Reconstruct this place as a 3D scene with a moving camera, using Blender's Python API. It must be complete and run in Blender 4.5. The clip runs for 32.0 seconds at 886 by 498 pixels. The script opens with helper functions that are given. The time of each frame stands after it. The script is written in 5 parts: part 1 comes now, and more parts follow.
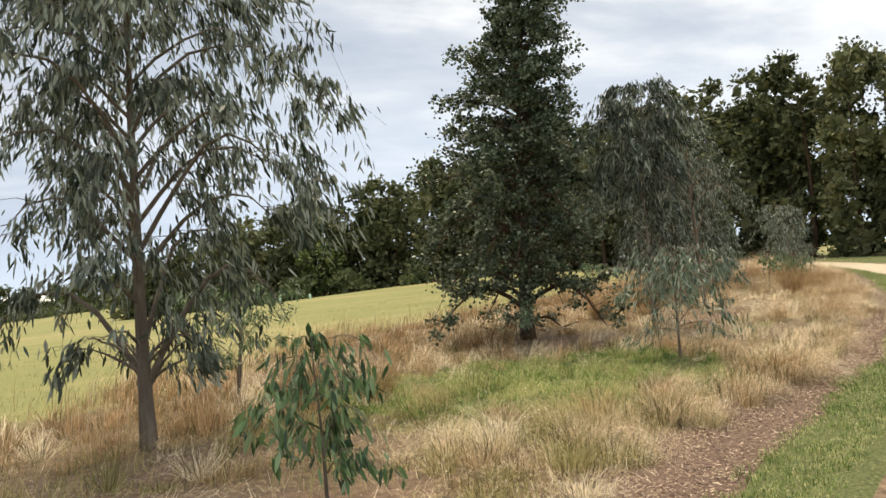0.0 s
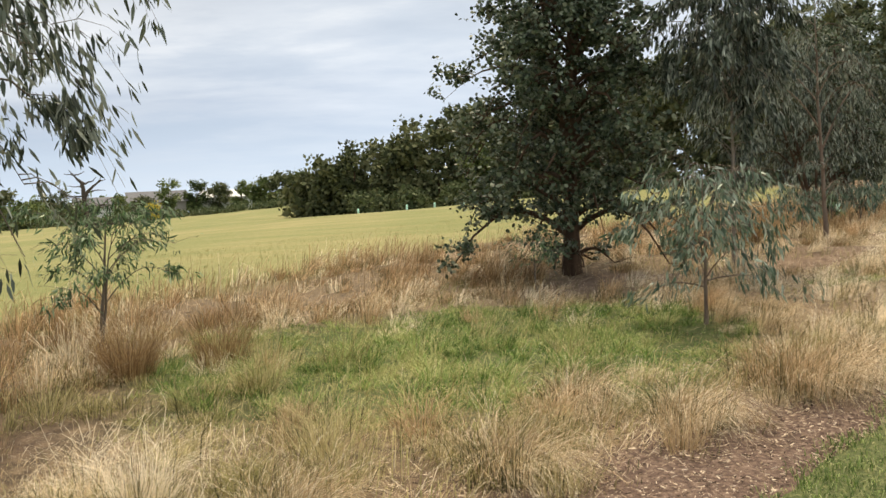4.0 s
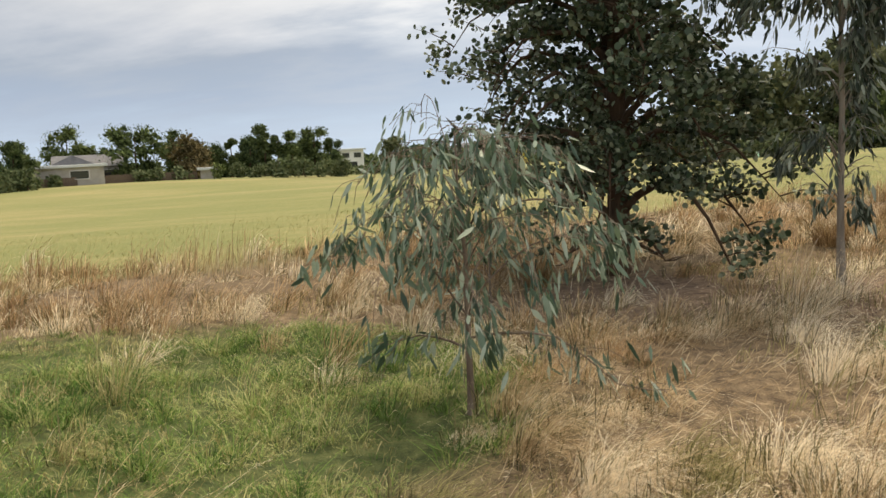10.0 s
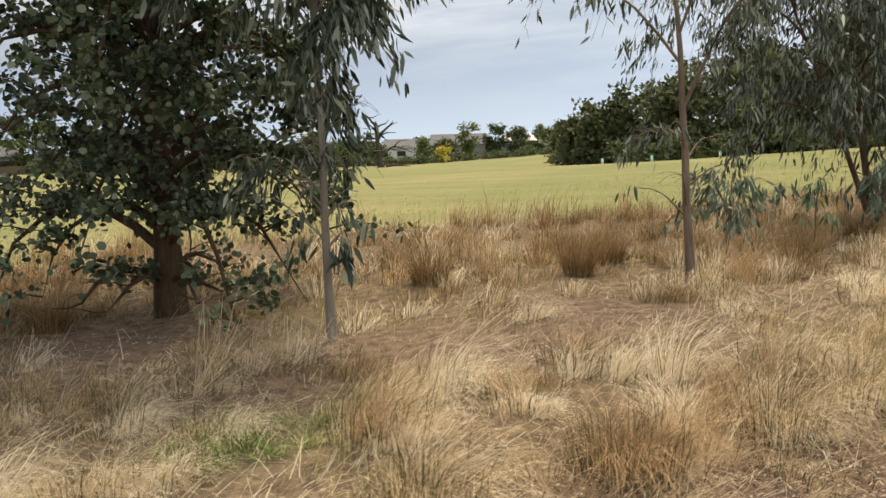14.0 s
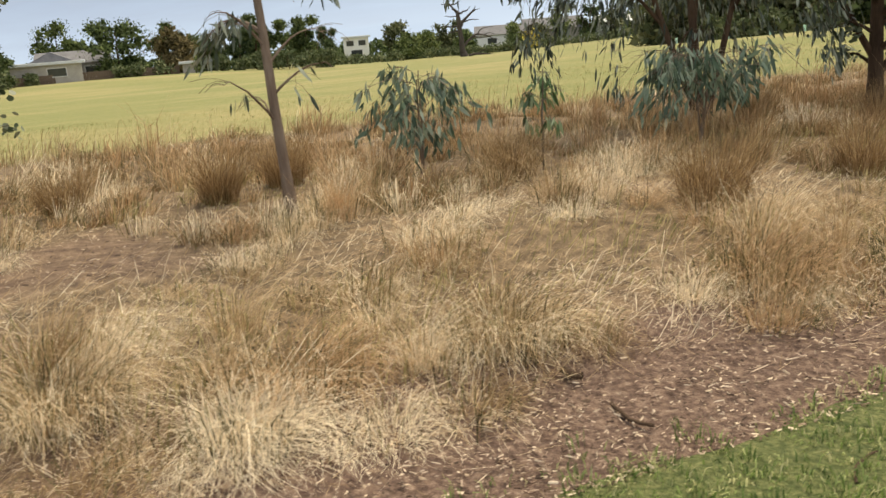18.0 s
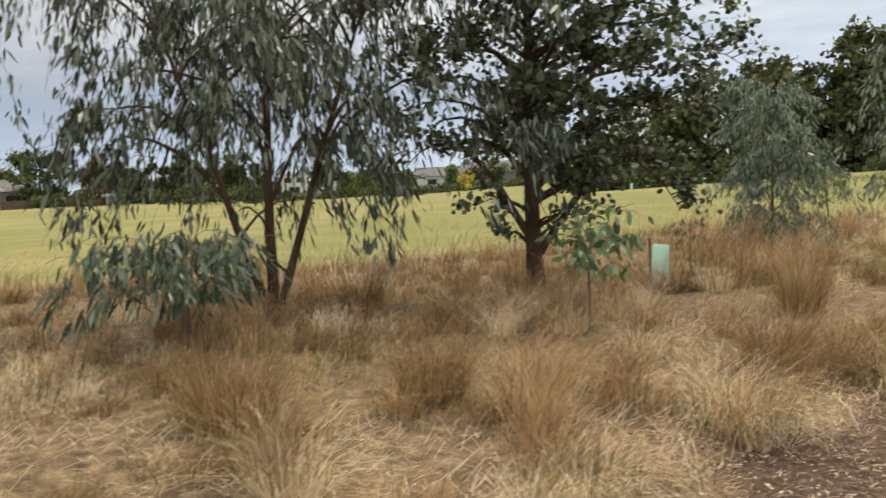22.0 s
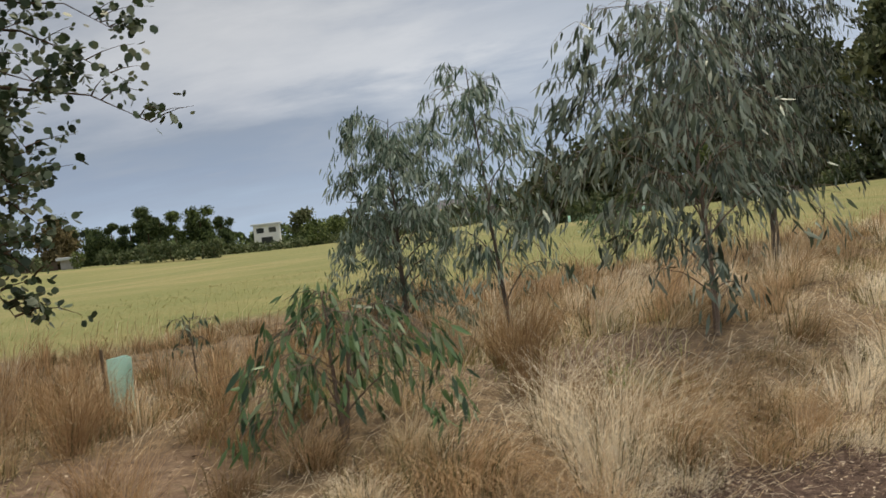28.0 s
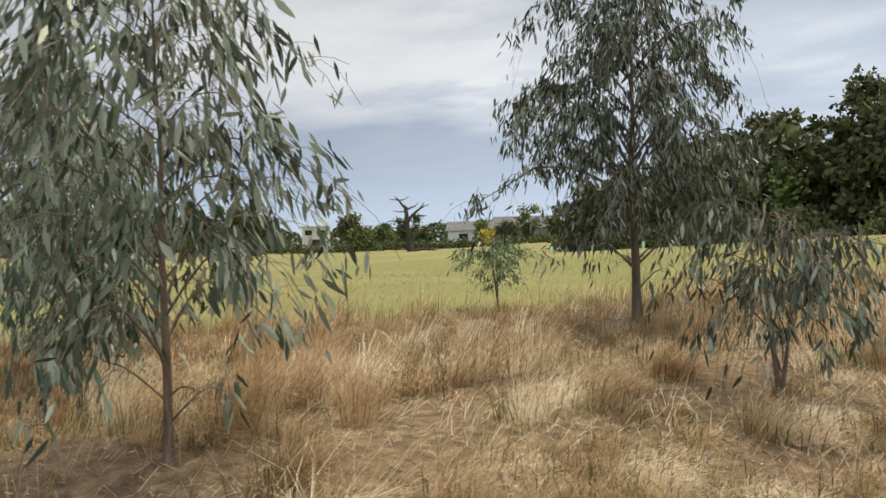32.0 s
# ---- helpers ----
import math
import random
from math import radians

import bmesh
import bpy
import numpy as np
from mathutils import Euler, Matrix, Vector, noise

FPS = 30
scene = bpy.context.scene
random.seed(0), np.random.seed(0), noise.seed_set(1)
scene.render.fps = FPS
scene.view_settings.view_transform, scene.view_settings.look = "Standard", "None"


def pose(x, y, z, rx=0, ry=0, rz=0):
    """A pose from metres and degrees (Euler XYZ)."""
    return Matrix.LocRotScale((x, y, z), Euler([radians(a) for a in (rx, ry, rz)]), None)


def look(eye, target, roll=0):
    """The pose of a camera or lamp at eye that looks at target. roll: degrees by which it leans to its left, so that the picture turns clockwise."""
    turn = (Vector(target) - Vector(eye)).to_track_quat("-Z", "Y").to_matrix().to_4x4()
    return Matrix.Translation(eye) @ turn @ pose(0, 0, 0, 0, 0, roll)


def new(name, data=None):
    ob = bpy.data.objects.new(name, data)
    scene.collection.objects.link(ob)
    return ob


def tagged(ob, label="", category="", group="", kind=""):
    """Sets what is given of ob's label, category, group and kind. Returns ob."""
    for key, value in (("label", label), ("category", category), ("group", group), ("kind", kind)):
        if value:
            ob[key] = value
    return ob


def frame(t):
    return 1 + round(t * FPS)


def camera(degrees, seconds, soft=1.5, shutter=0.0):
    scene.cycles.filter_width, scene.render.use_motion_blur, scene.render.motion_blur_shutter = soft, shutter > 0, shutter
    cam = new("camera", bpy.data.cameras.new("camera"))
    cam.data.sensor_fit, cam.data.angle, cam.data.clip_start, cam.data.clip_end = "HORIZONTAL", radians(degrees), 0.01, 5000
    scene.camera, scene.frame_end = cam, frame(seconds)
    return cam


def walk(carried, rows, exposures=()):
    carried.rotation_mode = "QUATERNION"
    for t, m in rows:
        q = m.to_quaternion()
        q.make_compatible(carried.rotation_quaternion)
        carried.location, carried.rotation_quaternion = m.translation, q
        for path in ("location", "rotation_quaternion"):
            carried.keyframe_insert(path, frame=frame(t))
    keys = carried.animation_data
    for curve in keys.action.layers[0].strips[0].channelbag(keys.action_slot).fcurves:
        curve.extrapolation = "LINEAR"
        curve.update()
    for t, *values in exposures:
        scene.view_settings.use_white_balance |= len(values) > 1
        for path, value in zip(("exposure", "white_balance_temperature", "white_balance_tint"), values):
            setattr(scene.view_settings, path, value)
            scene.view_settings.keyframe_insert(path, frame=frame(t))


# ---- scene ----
cam = camera(54.9, 32.0, 1.5, 0.2)
PATH = [
    (0.0, pose(0.632, -0.292, 1.476, 90.97, 4.12, -17.61)),
    (0.5, pose(1.081, 0.109, 1.439, 89.73, 4.84, -15.12)),
    (1.0, pose(1.440, 0.399, 1.448, 89.06, 5.13, -10.50)),
    (1.5, pose(1.819, 0.724, 1.402, 87.69, 4.09, -8.38)),
    (2.0, pose(2.230, 0.987, 1.418, 86.62, 2.75, -8.06)),
    (2.5, pose(2.716, 1.231, 1.396, 86.06, 1.59, -9.46)),
    (4.5, pose(4.122, 2.190, 1.469, 84.79, 2.69, -2.26)),
    (5.0, pose(4.497, 2.503, 1.478, 84.00, 3.20, 0.68)),
    (5.5, pose(4.867, 2.787, 1.492, 83.76, 3.96, 2.10)),
    (6.0, pose(5.167, 3.105, 1.461, 82.80, 4.61, 4.16)),
    (6.5, pose(5.568, 3.376, 1.425, 81.20, 4.79, 7.10)),
    (7.0, pose(5.990, 3.648, 1.411, 79.56, 4.50, 6.37)),
    (7.5, pose(6.489, 3.984, 1.367, 77.50, 3.26, 2.24)),
    (8.0, pose(6.855, 4.303, 1.353, 76.56, 2.77, 0.65)),
    (8.5, pose(7.236, 4.591, 1.384, 77.69, 3.08, 1.82)),
    (9.0, pose(7.550, 4.869, 1.437, 80.36, 2.25, 8.49)),
    (9.5, pose(7.878, 5.201, 1.405, 82.01, 0.48, 15.53)),
    (10.0, pose(8.248, 5.408, 1.436, 82.72, 2.65, 20.83)),
    (10.5, pose(8.677, 5.588, 1.459, 83.29, 4.68, 20.45)),
    (11.0, pose(9.189, 5.763, 1.510, 82.60, 4.91, 16.84)),
    (11.5, pose(9.549, 6.067, 1.513, 83.46, 3.73, 15.60)),
    (12.0, pose(10.020, 6.413, 1.459, 83.29, 2.66, 13.19)),
    (12.5, pose(10.353, 6.798, 1.462, 81.99, 2.82, 12.80)),
    (13.0, pose(10.670, 7.121, 1.502, 82.36, 2.89, 14.09)),
    (13.5, pose(10.949, 7.476, 1.503, 82.22, 2.10, 14.83)),
    (15.5, pose(12.610, 8.786, 1.496, 83.40, 1.59, 24.54)),
    (16.0, pose(13.034, 9.081, 1.468, 83.08, 1.33, 23.53)),
    (16.5, pose(13.439, 9.465, 1.383, 79.34, 2.17, 21.51)),
    (17.0, pose(13.783, 9.809, 1.425, 76.22, 2.46, 21.59)),
    (17.5, pose(14.077, 10.110, 1.378, 75.66, 3.34, 23.29)),
    (18.0, pose(14.465, 10.447, 1.374, 75.31, 4.15, 24.01)),
    (18.5, pose(14.824, 10.816, 1.395, 76.56, 4.98, 24.33)),
    (19.0, pose(15.164, 11.292, 1.422, 78.13, 3.29, 25.45)),
    (19.5, pose(15.438, 11.664, 1.389, 78.75, 0.77, 26.88)),
    (20.0, pose(15.701, 12.053, 1.321, 77.11, 0.43, 27.66)),
    (20.5, pose(16.028, 12.391, 1.389, 77.55, 1.86, 28.00)),
    (21.0, pose(16.343, 12.729, 1.394, 81.19, 2.08, 28.89)),
    (21.5, pose(16.692, 13.037, 1.419, 82.83, 1.31, 26.03)),
    (22.0, pose(17.123, 13.318, 1.449, 84.23, 2.38, 21.14)),
    (22.5, pose(17.519, 13.619, 1.461, 84.48, 2.12, 15.36)),
    (23.0, pose(17.870, 13.930, 1.460, 84.17, 1.97, 14.00)),
    (23.5, pose(18.113, 14.332, 1.448, 84.14, 1.46, 17.01)),
    (24.0, pose(18.343, 14.717, 1.387, 82.23, 2.76, 21.80)),
    (24.5, pose(18.607, 15.108, 1.379, 79.72, 5.07, 23.94)),
    (25.0, pose(18.973, 15.470, 1.415, 80.74, 7.00, 21.33)),
    (25.5, pose(19.227, 15.847, 1.435, 82.89, 6.21, 21.03)),
    (26.0, pose(19.514, 16.287, 1.399, 81.31, 4.92, 20.74)),
    (26.5, pose(19.823, 16.688, 1.365, 80.87, 3.03, 18.98)),
    (28.5, pose(21.283, 17.968, 1.444, 88.70, 6.43, 21.73)),
    (29.0, pose(21.532, 18.329, 1.447, 89.66, 5.23, 21.44)),
    (29.5, pose(21.754, 18.649, 1.455, 89.90, 2.07, 22.87)),
    (30.0, pose(22.067, 19.063, 1.422, 88.35, 1.73, 25.18)),
    (30.5, pose(22.354, 19.528, 1.459, 89.16, 1.50, 27.50)),
    (31.0, pose(22.723, 19.966, 1.496, 90.18, 1.00, 27.80)),
    (31.5, pose(23.008, 20.403, 1.447, 89.14, 1.32, 26.45)),
    (32.0, pose(23.288, 20.742, 1.395, 87.94, 1.54, 25.81)),
]
walk(cam, PATH, [(0.0, 0.38, 6950, 10), (3.0, 0.3, 6950, 10), (5.0, 0.36, 6950, 10), (7.0, 0.56, 6950, 10), (8.0, 0.66, 6950, 10), (9.0, 0.45, 6950, 10), (10.0, 0.2, 6950, 10), (11.0, 0.42, 6950, 10), (12.0, 0.44, 6950, 10), (13.0, 0.48, 6950, 10), (14.0, 0.22, 6950, 10), (16.0, 0.04, 6950, 10), (17.0, 0.36, 6950, 10), (18.0, 0.3, 6950, 10), (19.0, 0.16, 6950, 10), (21.0, 0.3, 6950, 10), (22.0, 0.2, 6950, 10), (24.0, 0.1, 6800, 10), (25.0, 0.22, 6800, 10), (26.0, -0.08, 6800, 10), (28.5, -0.3, 6450, 10), (29.0, -0.34, 6400, 10), (30.0, 0.0, 6450, 10), (31.0, 0.04, 6450, 10), (32.0, 0.1, 6750, 10)])

# ---- light ----
SUN_AZ, SUN_EL = 8.0, 66.0      # degrees to the right of +y, and above the horizon


def ramp(nt, fac, stops):
    n = nt.nodes.new("ShaderNodeValToRGB")
    while len(n.color_ramp.elements) < len(stops):
        n.color_ramp.elements.new(0.5)
    for e, (p, c) in zip(n.color_ramp.elements, stops):
        e.position, e.color = p, (*c, 1)
    nt.links.new(fac, n.inputs[0])
    return n.outputs[0]


def mix(nt, fac, a, b, blend="MIX"):
    n = nt.nodes.new("ShaderNodeMix")
    n.data_type, n.blend_type = "RGBA", blend
    for sock, v in ((n.inputs[0], fac), (n.inputs[6], a), (n.inputs[7], b)):
        if isinstance(v, (int, float)):
            sock.default_value = v
        elif isinstance(v, tuple):
            sock.default_value = (*v, 1)
        else:
            nt.links.new(v, sock)
    return n.outputs[2]


def math_node(nt, op, a, b=0.0, clamp=False):
    n = nt.nodes.new("ShaderNodeMath")
    n.operation, n.use_clamp = op, clamp
    n.inputs[2].default_value = 0.5
    for sock, v in ((n.inputs[0], a), (n.inputs[1], b)):
        if isinstance(v, (int, float)):
            sock.default_value = v
        else:
            nt.links.new(v, sock)
    return n.outputs[0]


def noise_tex(nt, vec, scale, detail=4.0, rough=0.55, distort=0.0):
    n = nt.nodes.new("ShaderNodeTexNoise")
    n.inputs["Scale"].default_value, n.inputs["Detail"].default_value = scale, detail
    n.inputs["Roughness"].default_value, n.inputs["Distortion"].default_value = rough, distort
    if vec is not None:
        nt.links.new(vec, n.inputs["Vector"])
    return n.outputs["Fac"]


def mapped(nt, out, scale=(1, 1, 1), rot=(0, 0, 0), loc=(0, 0, 0)):
    n = nt.nodes.new("ShaderNodeMapping")
    n.inputs["Scale"].default_value, n.inputs["Rotation"].default_value, n.inputs["Location"].default_value = scale, rot, loc
    nt.links.new(out, n.inputs["Vector"])
    return n.outputs[0]


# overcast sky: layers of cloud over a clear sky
world = bpy.data.worlds.new("overcast_sky")
world.use_nodes = True
scene.world = world
nt = world.node_tree
sky = nt.nodes.new("ShaderNodeTexSky")
sky.sky_type, sky.sun_disc = "NISHITA", False
sky.sun_elevation, sky.sun_rotation = radians(SUN_EL), radians(SUN_AZ)
blue = mix(nt, 1.0, sky.outputs[0], (0.075, 0.075, 0.075), "MULTIPLY")
co = nt.nodes.new("ShaderNodeTexCoord").outputs["Generated"]
sep = nt.nodes.new("ShaderNodeSeparateXYZ")
nt.links.new(co, sep.inputs[0])
up = math_node(nt, "ADD", math_node(nt, "MAXIMUM", sep.outputs[2], 0.0), 0.16)
flat = nt.nodes.new("ShaderNodeCombineXYZ")
nt.links.new(math_node(nt, "DIVIDE", sep.outputs[0], up), flat.inputs[0])
nt.links.new(math_node(nt, "DIVIDE", sep.outputs[1], up), flat.inputs[1])
cl1 = noise_tex(nt, mapped(nt, flat.outputs[0], (0.55, 0.8, 1), (0, 0, radians(20)), (3.1, 1.7, 0)), 1.0, 7, 0.56, 0.3)
cl2 = noise_tex(nt, mapped(nt, flat.outputs[0], (1.6, 2.6, 1), (0, 0, radians(12)), (0.4, 5.2, 0)), 1.0, 6, 0.6, 0.2)
body = ramp(nt, math_node(nt, "ADD", math_node(nt, "MULTIPLY", cl1, 0.65), math_node(nt, "MULTIPLY", cl2, 0.35)),
            [(0.35, (0.36, 0.41, 0.50)), (0.45, (0.56, 0.61, 0.69)), (0.53, (0.86, 0.88, 0.90)), (0.63, (1.18, 1.17, 1.15))])
cover = ramp(nt, cl1, [(0.36, (0.70, 0.70, 0.70)), (0.50, (1, 1, 1))])
shade = ramp(nt, math_node(nt, "MULTIPLY_ADD", sep.outputs[0], 0.5), [(0.12, (0.62, 0.65, 0.70)), (0.44, (1, 1, 1))])
clouds = mix(nt, 1.0, mix(nt, cover, blue, body), shade, "MULTIPLY")
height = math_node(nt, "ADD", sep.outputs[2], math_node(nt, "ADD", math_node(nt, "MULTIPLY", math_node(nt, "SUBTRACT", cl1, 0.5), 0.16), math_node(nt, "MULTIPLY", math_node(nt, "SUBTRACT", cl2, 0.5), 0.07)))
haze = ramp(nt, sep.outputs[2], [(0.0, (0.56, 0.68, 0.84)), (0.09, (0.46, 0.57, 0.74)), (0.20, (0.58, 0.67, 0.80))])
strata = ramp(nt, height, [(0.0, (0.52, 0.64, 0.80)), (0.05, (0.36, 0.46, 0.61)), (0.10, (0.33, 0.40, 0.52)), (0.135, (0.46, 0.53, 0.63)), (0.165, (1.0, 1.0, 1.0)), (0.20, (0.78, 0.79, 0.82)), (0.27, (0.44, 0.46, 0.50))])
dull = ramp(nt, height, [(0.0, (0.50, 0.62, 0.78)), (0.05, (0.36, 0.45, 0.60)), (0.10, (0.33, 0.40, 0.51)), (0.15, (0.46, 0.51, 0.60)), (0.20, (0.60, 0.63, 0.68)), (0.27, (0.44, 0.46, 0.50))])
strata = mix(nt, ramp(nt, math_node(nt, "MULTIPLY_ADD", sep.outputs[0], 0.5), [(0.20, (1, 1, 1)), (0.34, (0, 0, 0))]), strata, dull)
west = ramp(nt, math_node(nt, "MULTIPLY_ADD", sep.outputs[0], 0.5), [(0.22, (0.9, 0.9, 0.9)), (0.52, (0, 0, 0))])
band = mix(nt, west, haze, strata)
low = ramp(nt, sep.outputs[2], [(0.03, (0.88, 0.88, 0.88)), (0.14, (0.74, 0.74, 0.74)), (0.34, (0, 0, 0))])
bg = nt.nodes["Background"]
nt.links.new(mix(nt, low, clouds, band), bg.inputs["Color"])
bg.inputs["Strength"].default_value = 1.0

sun = new("sun", bpy.data.lights.new("sun", "SUN"))
sun.data.energy, sun.data.angle, sun.data.color = 3.3, radians(26), (1.0, 0.875, 0.65)
az, el = radians(SUN_AZ), radians(SUN_EL)
sun.matrix_world = look((math.sin(az) * math.cos(el) * 50, math.cos(az) * math.cos(el) * 50, math.sin(el) * 50), (0, 0, 0))


# ---- materials ----
TONED = set()       # materials that vary from clump to clump


def material(name, colour_stops, scale=4.0, detail=5.0, rough=0.85, bump=0.0, bump_scale=60.0, spec=0.25, translucent=0.0,
             island=0.0, coords="Object", stretch=(1, 1, 1), metal=0.0, second=None, random_ob=0.0, tone=0.0):
    """A surface whose colour runs over the stops by noise at one scale, with a finer second scale, relief and chance per piece."""
    m = bpy.data.materials.new(name)
    m.use_nodes = True
    t = m.node_tree
    b = t.nodes["Principled BSDF"]
    c = t.nodes.new("ShaderNodeTexCoord").outputs[coords]
    v = mapped(t, c, stretch)
    f = noise_tex(t, v, scale, detail)
    g = noise_tex(t, v, scale * 7.3, 3.0)
    f = math_node(t, "ADD", math_node(t, "MULTIPLY", f, 0.7), math_node(t, "MULTIPLY", g, 0.3))
    if island:
        geo = t.nodes.new("ShaderNodeNewGeometry").outputs["Random Per Island"]
        f = math_node(t, "ADD", math_node(t, "MULTIPLY", f, 1 - island), math_node(t, "MULTIPLY", geo, island))
    if random_ob:
        r = t.nodes.new("ShaderNodeObjectInfo").outputs["Random"]
        f = math_node(t, "ADD", f, math_node(t, "MULTIPLY", math_node(t, "SUBTRACT", r, 0.5), random_ob))
    if tone:
        TONED.add(name)
        a = t.nodes.new("ShaderNodeAttribute")
        a.attribute_name = "tone"
        f = math_node(t, "ADD", f, math_node(t, "MULTIPLY", math_node(t, "SUBTRACT", a.outputs["Fac"], 0.5), tone))
    col = ramp(t, f, colour_stops)
    for zone, stops in second or ():
        attr = t.nodes.new("ShaderNodeAttribute")
        attr.attribute_name = zone
        col = mix(t, attr.outputs["Fac"], col, ramp(t, f, stops))
    t.links.new(col, b.inputs["Base Color"])
    b.inputs["Roughness"].default_value, b.inputs["Specular IOR Level"].default_value = rough, spec
    b.inputs["Metallic"].default_value = metal
    if bump:
        n = t.nodes.new("ShaderNodeBump")
        n.inputs["Strength"].default_value, n.inputs["Distance"].default_value = bump, 0.02
        t.links.new(noise_tex(t, v, bump_scale, 4.0), n.inputs["Height"])
        t.links.new(n.outputs[0], b.inputs["Normal"])
    if translucent:
        tr = t.nodes.new("ShaderNodeBsdfTranslucent")
        t.links.new(col, tr.inputs["Color"])
        ms = t.nodes.new("ShaderNodeMixShader")
        ms.inputs[0].default_value = translucent
        t.links.new(b.outputs[0], ms.inputs[1])
        t.links.new(tr.outputs[0], ms.inputs[2])
        t.links.new(ms.outputs[0], t.nodes["Material Output"].inputs["Surface"])
    return m


def tones(*cs):
    """Colour stops spread over the middle of a noise."""
    k = len(cs)
    return [(0.28 + 0.44 * i / (k - 1), c) for i, c in enumerate(cs)]


STRAW = material("dry_straw", tones((0.27, 0.18, 0.095), (0.49, 0.355, 0.20), (0.72, 0.56, 0.35), (0.90, 0.79, 0.60)), 1.1, tone=0.95, island=0.14,
                 translucent=0.24, rough=0.75)
STRAW_RED = material("rusty_seeding_grass", tones((0.24, 0.145, 0.07), (0.40, 0.255, 0.13), (0.53, 0.355, 0.195), (0.66, 0.47, 0.28)), 1.4, tone=0.5, island=0.5,
                     translucent=0.2, rough=0.8)
GREEN = material("green_grass", tones((0.07, 0.13, 0.03), (0.16, 0.28, 0.055), (0.30, 0.42, 0.11), (0.56, 0.54, 0.25)), 1.6, tone=0.6, island=0.5,
                 translucent=0.25, rough=0.7)
OLIVE = material("olive_grass", tones((0.17, 0.17, 0.06), (0.31, 0.29, 0.115), (0.45, 0.40, 0.18), (0.6, 0.51, 0.28)), 1.3, tone=0.4, island=0.5,
                 translucent=0.3, rough=0.75)
# olive foot blades, darkened to paint in the shade between and under clumps
CLUMP = material("shade_toned_foot_blades", tones((0.06, 0.058, 0.026), (0.125, 0.115, 0.05), (0.21, 0.185, 0.085), (0.34, 0.28, 0.145)), 1.8, island=0.5, translucent=0.2, rough=0.75)
LAWN = material("lawn_grass", tones((0.08, 0.13, 0.035), (0.19, 0.275, 0.075), (0.33, 0.40, 0.15), (0.54, 0.52, 0.28)), 7.0, tone=0.5, island=0.6,
                translucent=0.35, rough=0.7)
PADDOCK = material("paddock_grass", tones((0.18, 0.20, 0.07), (0.26, 0.26, 0.10), (0.34, 0.31, 0.13), (0.45, 0.39, 0.19)), 0.5, island=0.5,
                   translucent=0.3, rough=0.8)
TUSSOCK = material("tussock_blades", tones((0.14, 0.085, 0.038), (0.27, 0.17, 0.08), (0.40, 0.27, 0.135), (0.54, 0.39, 0.21)), 3.0, island=0.6,
                   translucent=0.25, rough=0.8)
MULCH = material("bark_mulch", tones((0.04, 0.025, 0.02), (0.10, 0.064, 0.05), (0.17, 0.113, 0.087), (0.27, 0.19, 0.145), (0.55, 0.44, 0.33)), 30.0, rough=0.95, bump=0.9,
                 bump_scale=70, second=[("fresh", tones((0.03, 0.019, 0.016), (0.065, 0.041, 0.034), (0.11, 0.073, 0.058), (0.18, 0.125, 0.095), (0.44, 0.34, 0.26)))])
CHIP = material("wood_chips", tones((0.06, 0.04, 0.03), (0.19, 0.13, 0.09), (0.33, 0.245, 0.17), (0.50, 0.40, 0.29), (0.70, 0.58, 0.44)), 5.0, island=0.7, rough=0.9)
SLIVER = material("shredded_bark", tones((0.07, 0.043, 0.033), (0.13, 0.086, 0.065), (0.21, 0.147, 0.11), (0.32, 0.235, 0.175), (0.58, 0.46, 0.35)), 5.0, island=0.75, rough=0.95)
GRAVEL = material("crushed_gravel", tones((0.38, 0.31, 0.22), (0.50, 0.43, 0.32), (0.62, 0.54, 0.42)), 14.0, rough=0.95, bump=0.6, bump_scale=120)
TURF = material("verge_soil", tones((0.03, 0.04, 0.016), (0.075, 0.095, 0.034), (0.15, 0.165, 0.065), (0.28, 0.26, 0.12)), 34.0, rough=0.95, bump=0.9)
BARK_GREY = material("smooth_grey_bark", tones((0.07, 0.058, 0.045), (0.15, 0.125, 0.10), (0.26, 0.22, 0.175)), 5.0, stretch=(1, 1, 0.25), rough=0.85, bump=0.5, bump_scale=30)
BARK_PALE = material("pale_grey_bark", tones((0.14, 0.12, 0.10), (0.26, 0.225, 0.185), (0.40, 0.355, 0.30)), 5.0, stretch=(1, 1, 0.25), rough=0.85, bump=0.5, bump_scale=30)
BARK_RED = material("reddish_bark", tones((0.06, 0.042, 0.032), (0.15, 0.108, 0.082), (0.24, 0.19, 0.15), (0.38, 0.32, 0.26)), 4.0, stretch=(1, 1, 0.2), rough=0.85, bump=0.6, bump_scale=34)
BARK_DARK = material("rough_dark_bark", tones((0.035, 0.022, 0.015), (0.085, 0.055, 0.035), (0.15, 0.10, 0.065)), 9.0, stretch=(1, 1, 0.18), rough=0.95, bump=1.0, bump_scale=26)
DEADWOOD = material("weathered_deadwood", tones((0.03, 0.025, 0.022), (0.07, 0.058, 0.05), (0.13, 0.11, 0.10)), 3.0, stretch=(1, 1, 0.2), rough=0.95, bump=0.6, bump_scale=10)
LEAF = material("grey_green_leaves", tones((0.024, 0.036, 0.022), (0.06, 0.082, 0.053), (0.13, 0.16, 0.115), (0.30, 0.335, 0.27)), 1.2, island=0.6, translucent=0.16, rough=0.36, spec=0.4, random_ob=0.15)
LEAF_GREY = material("pale_grey_leaves", tones((0.03, 0.045, 0.028), (0.075, 0.105, 0.068), (0.16, 0.20, 0.145), (0.36, 0.41, 0.33)), 1.3, island=0.6, translucent=0.2, rough=0.34, spec=0.5, random_ob=0.15)
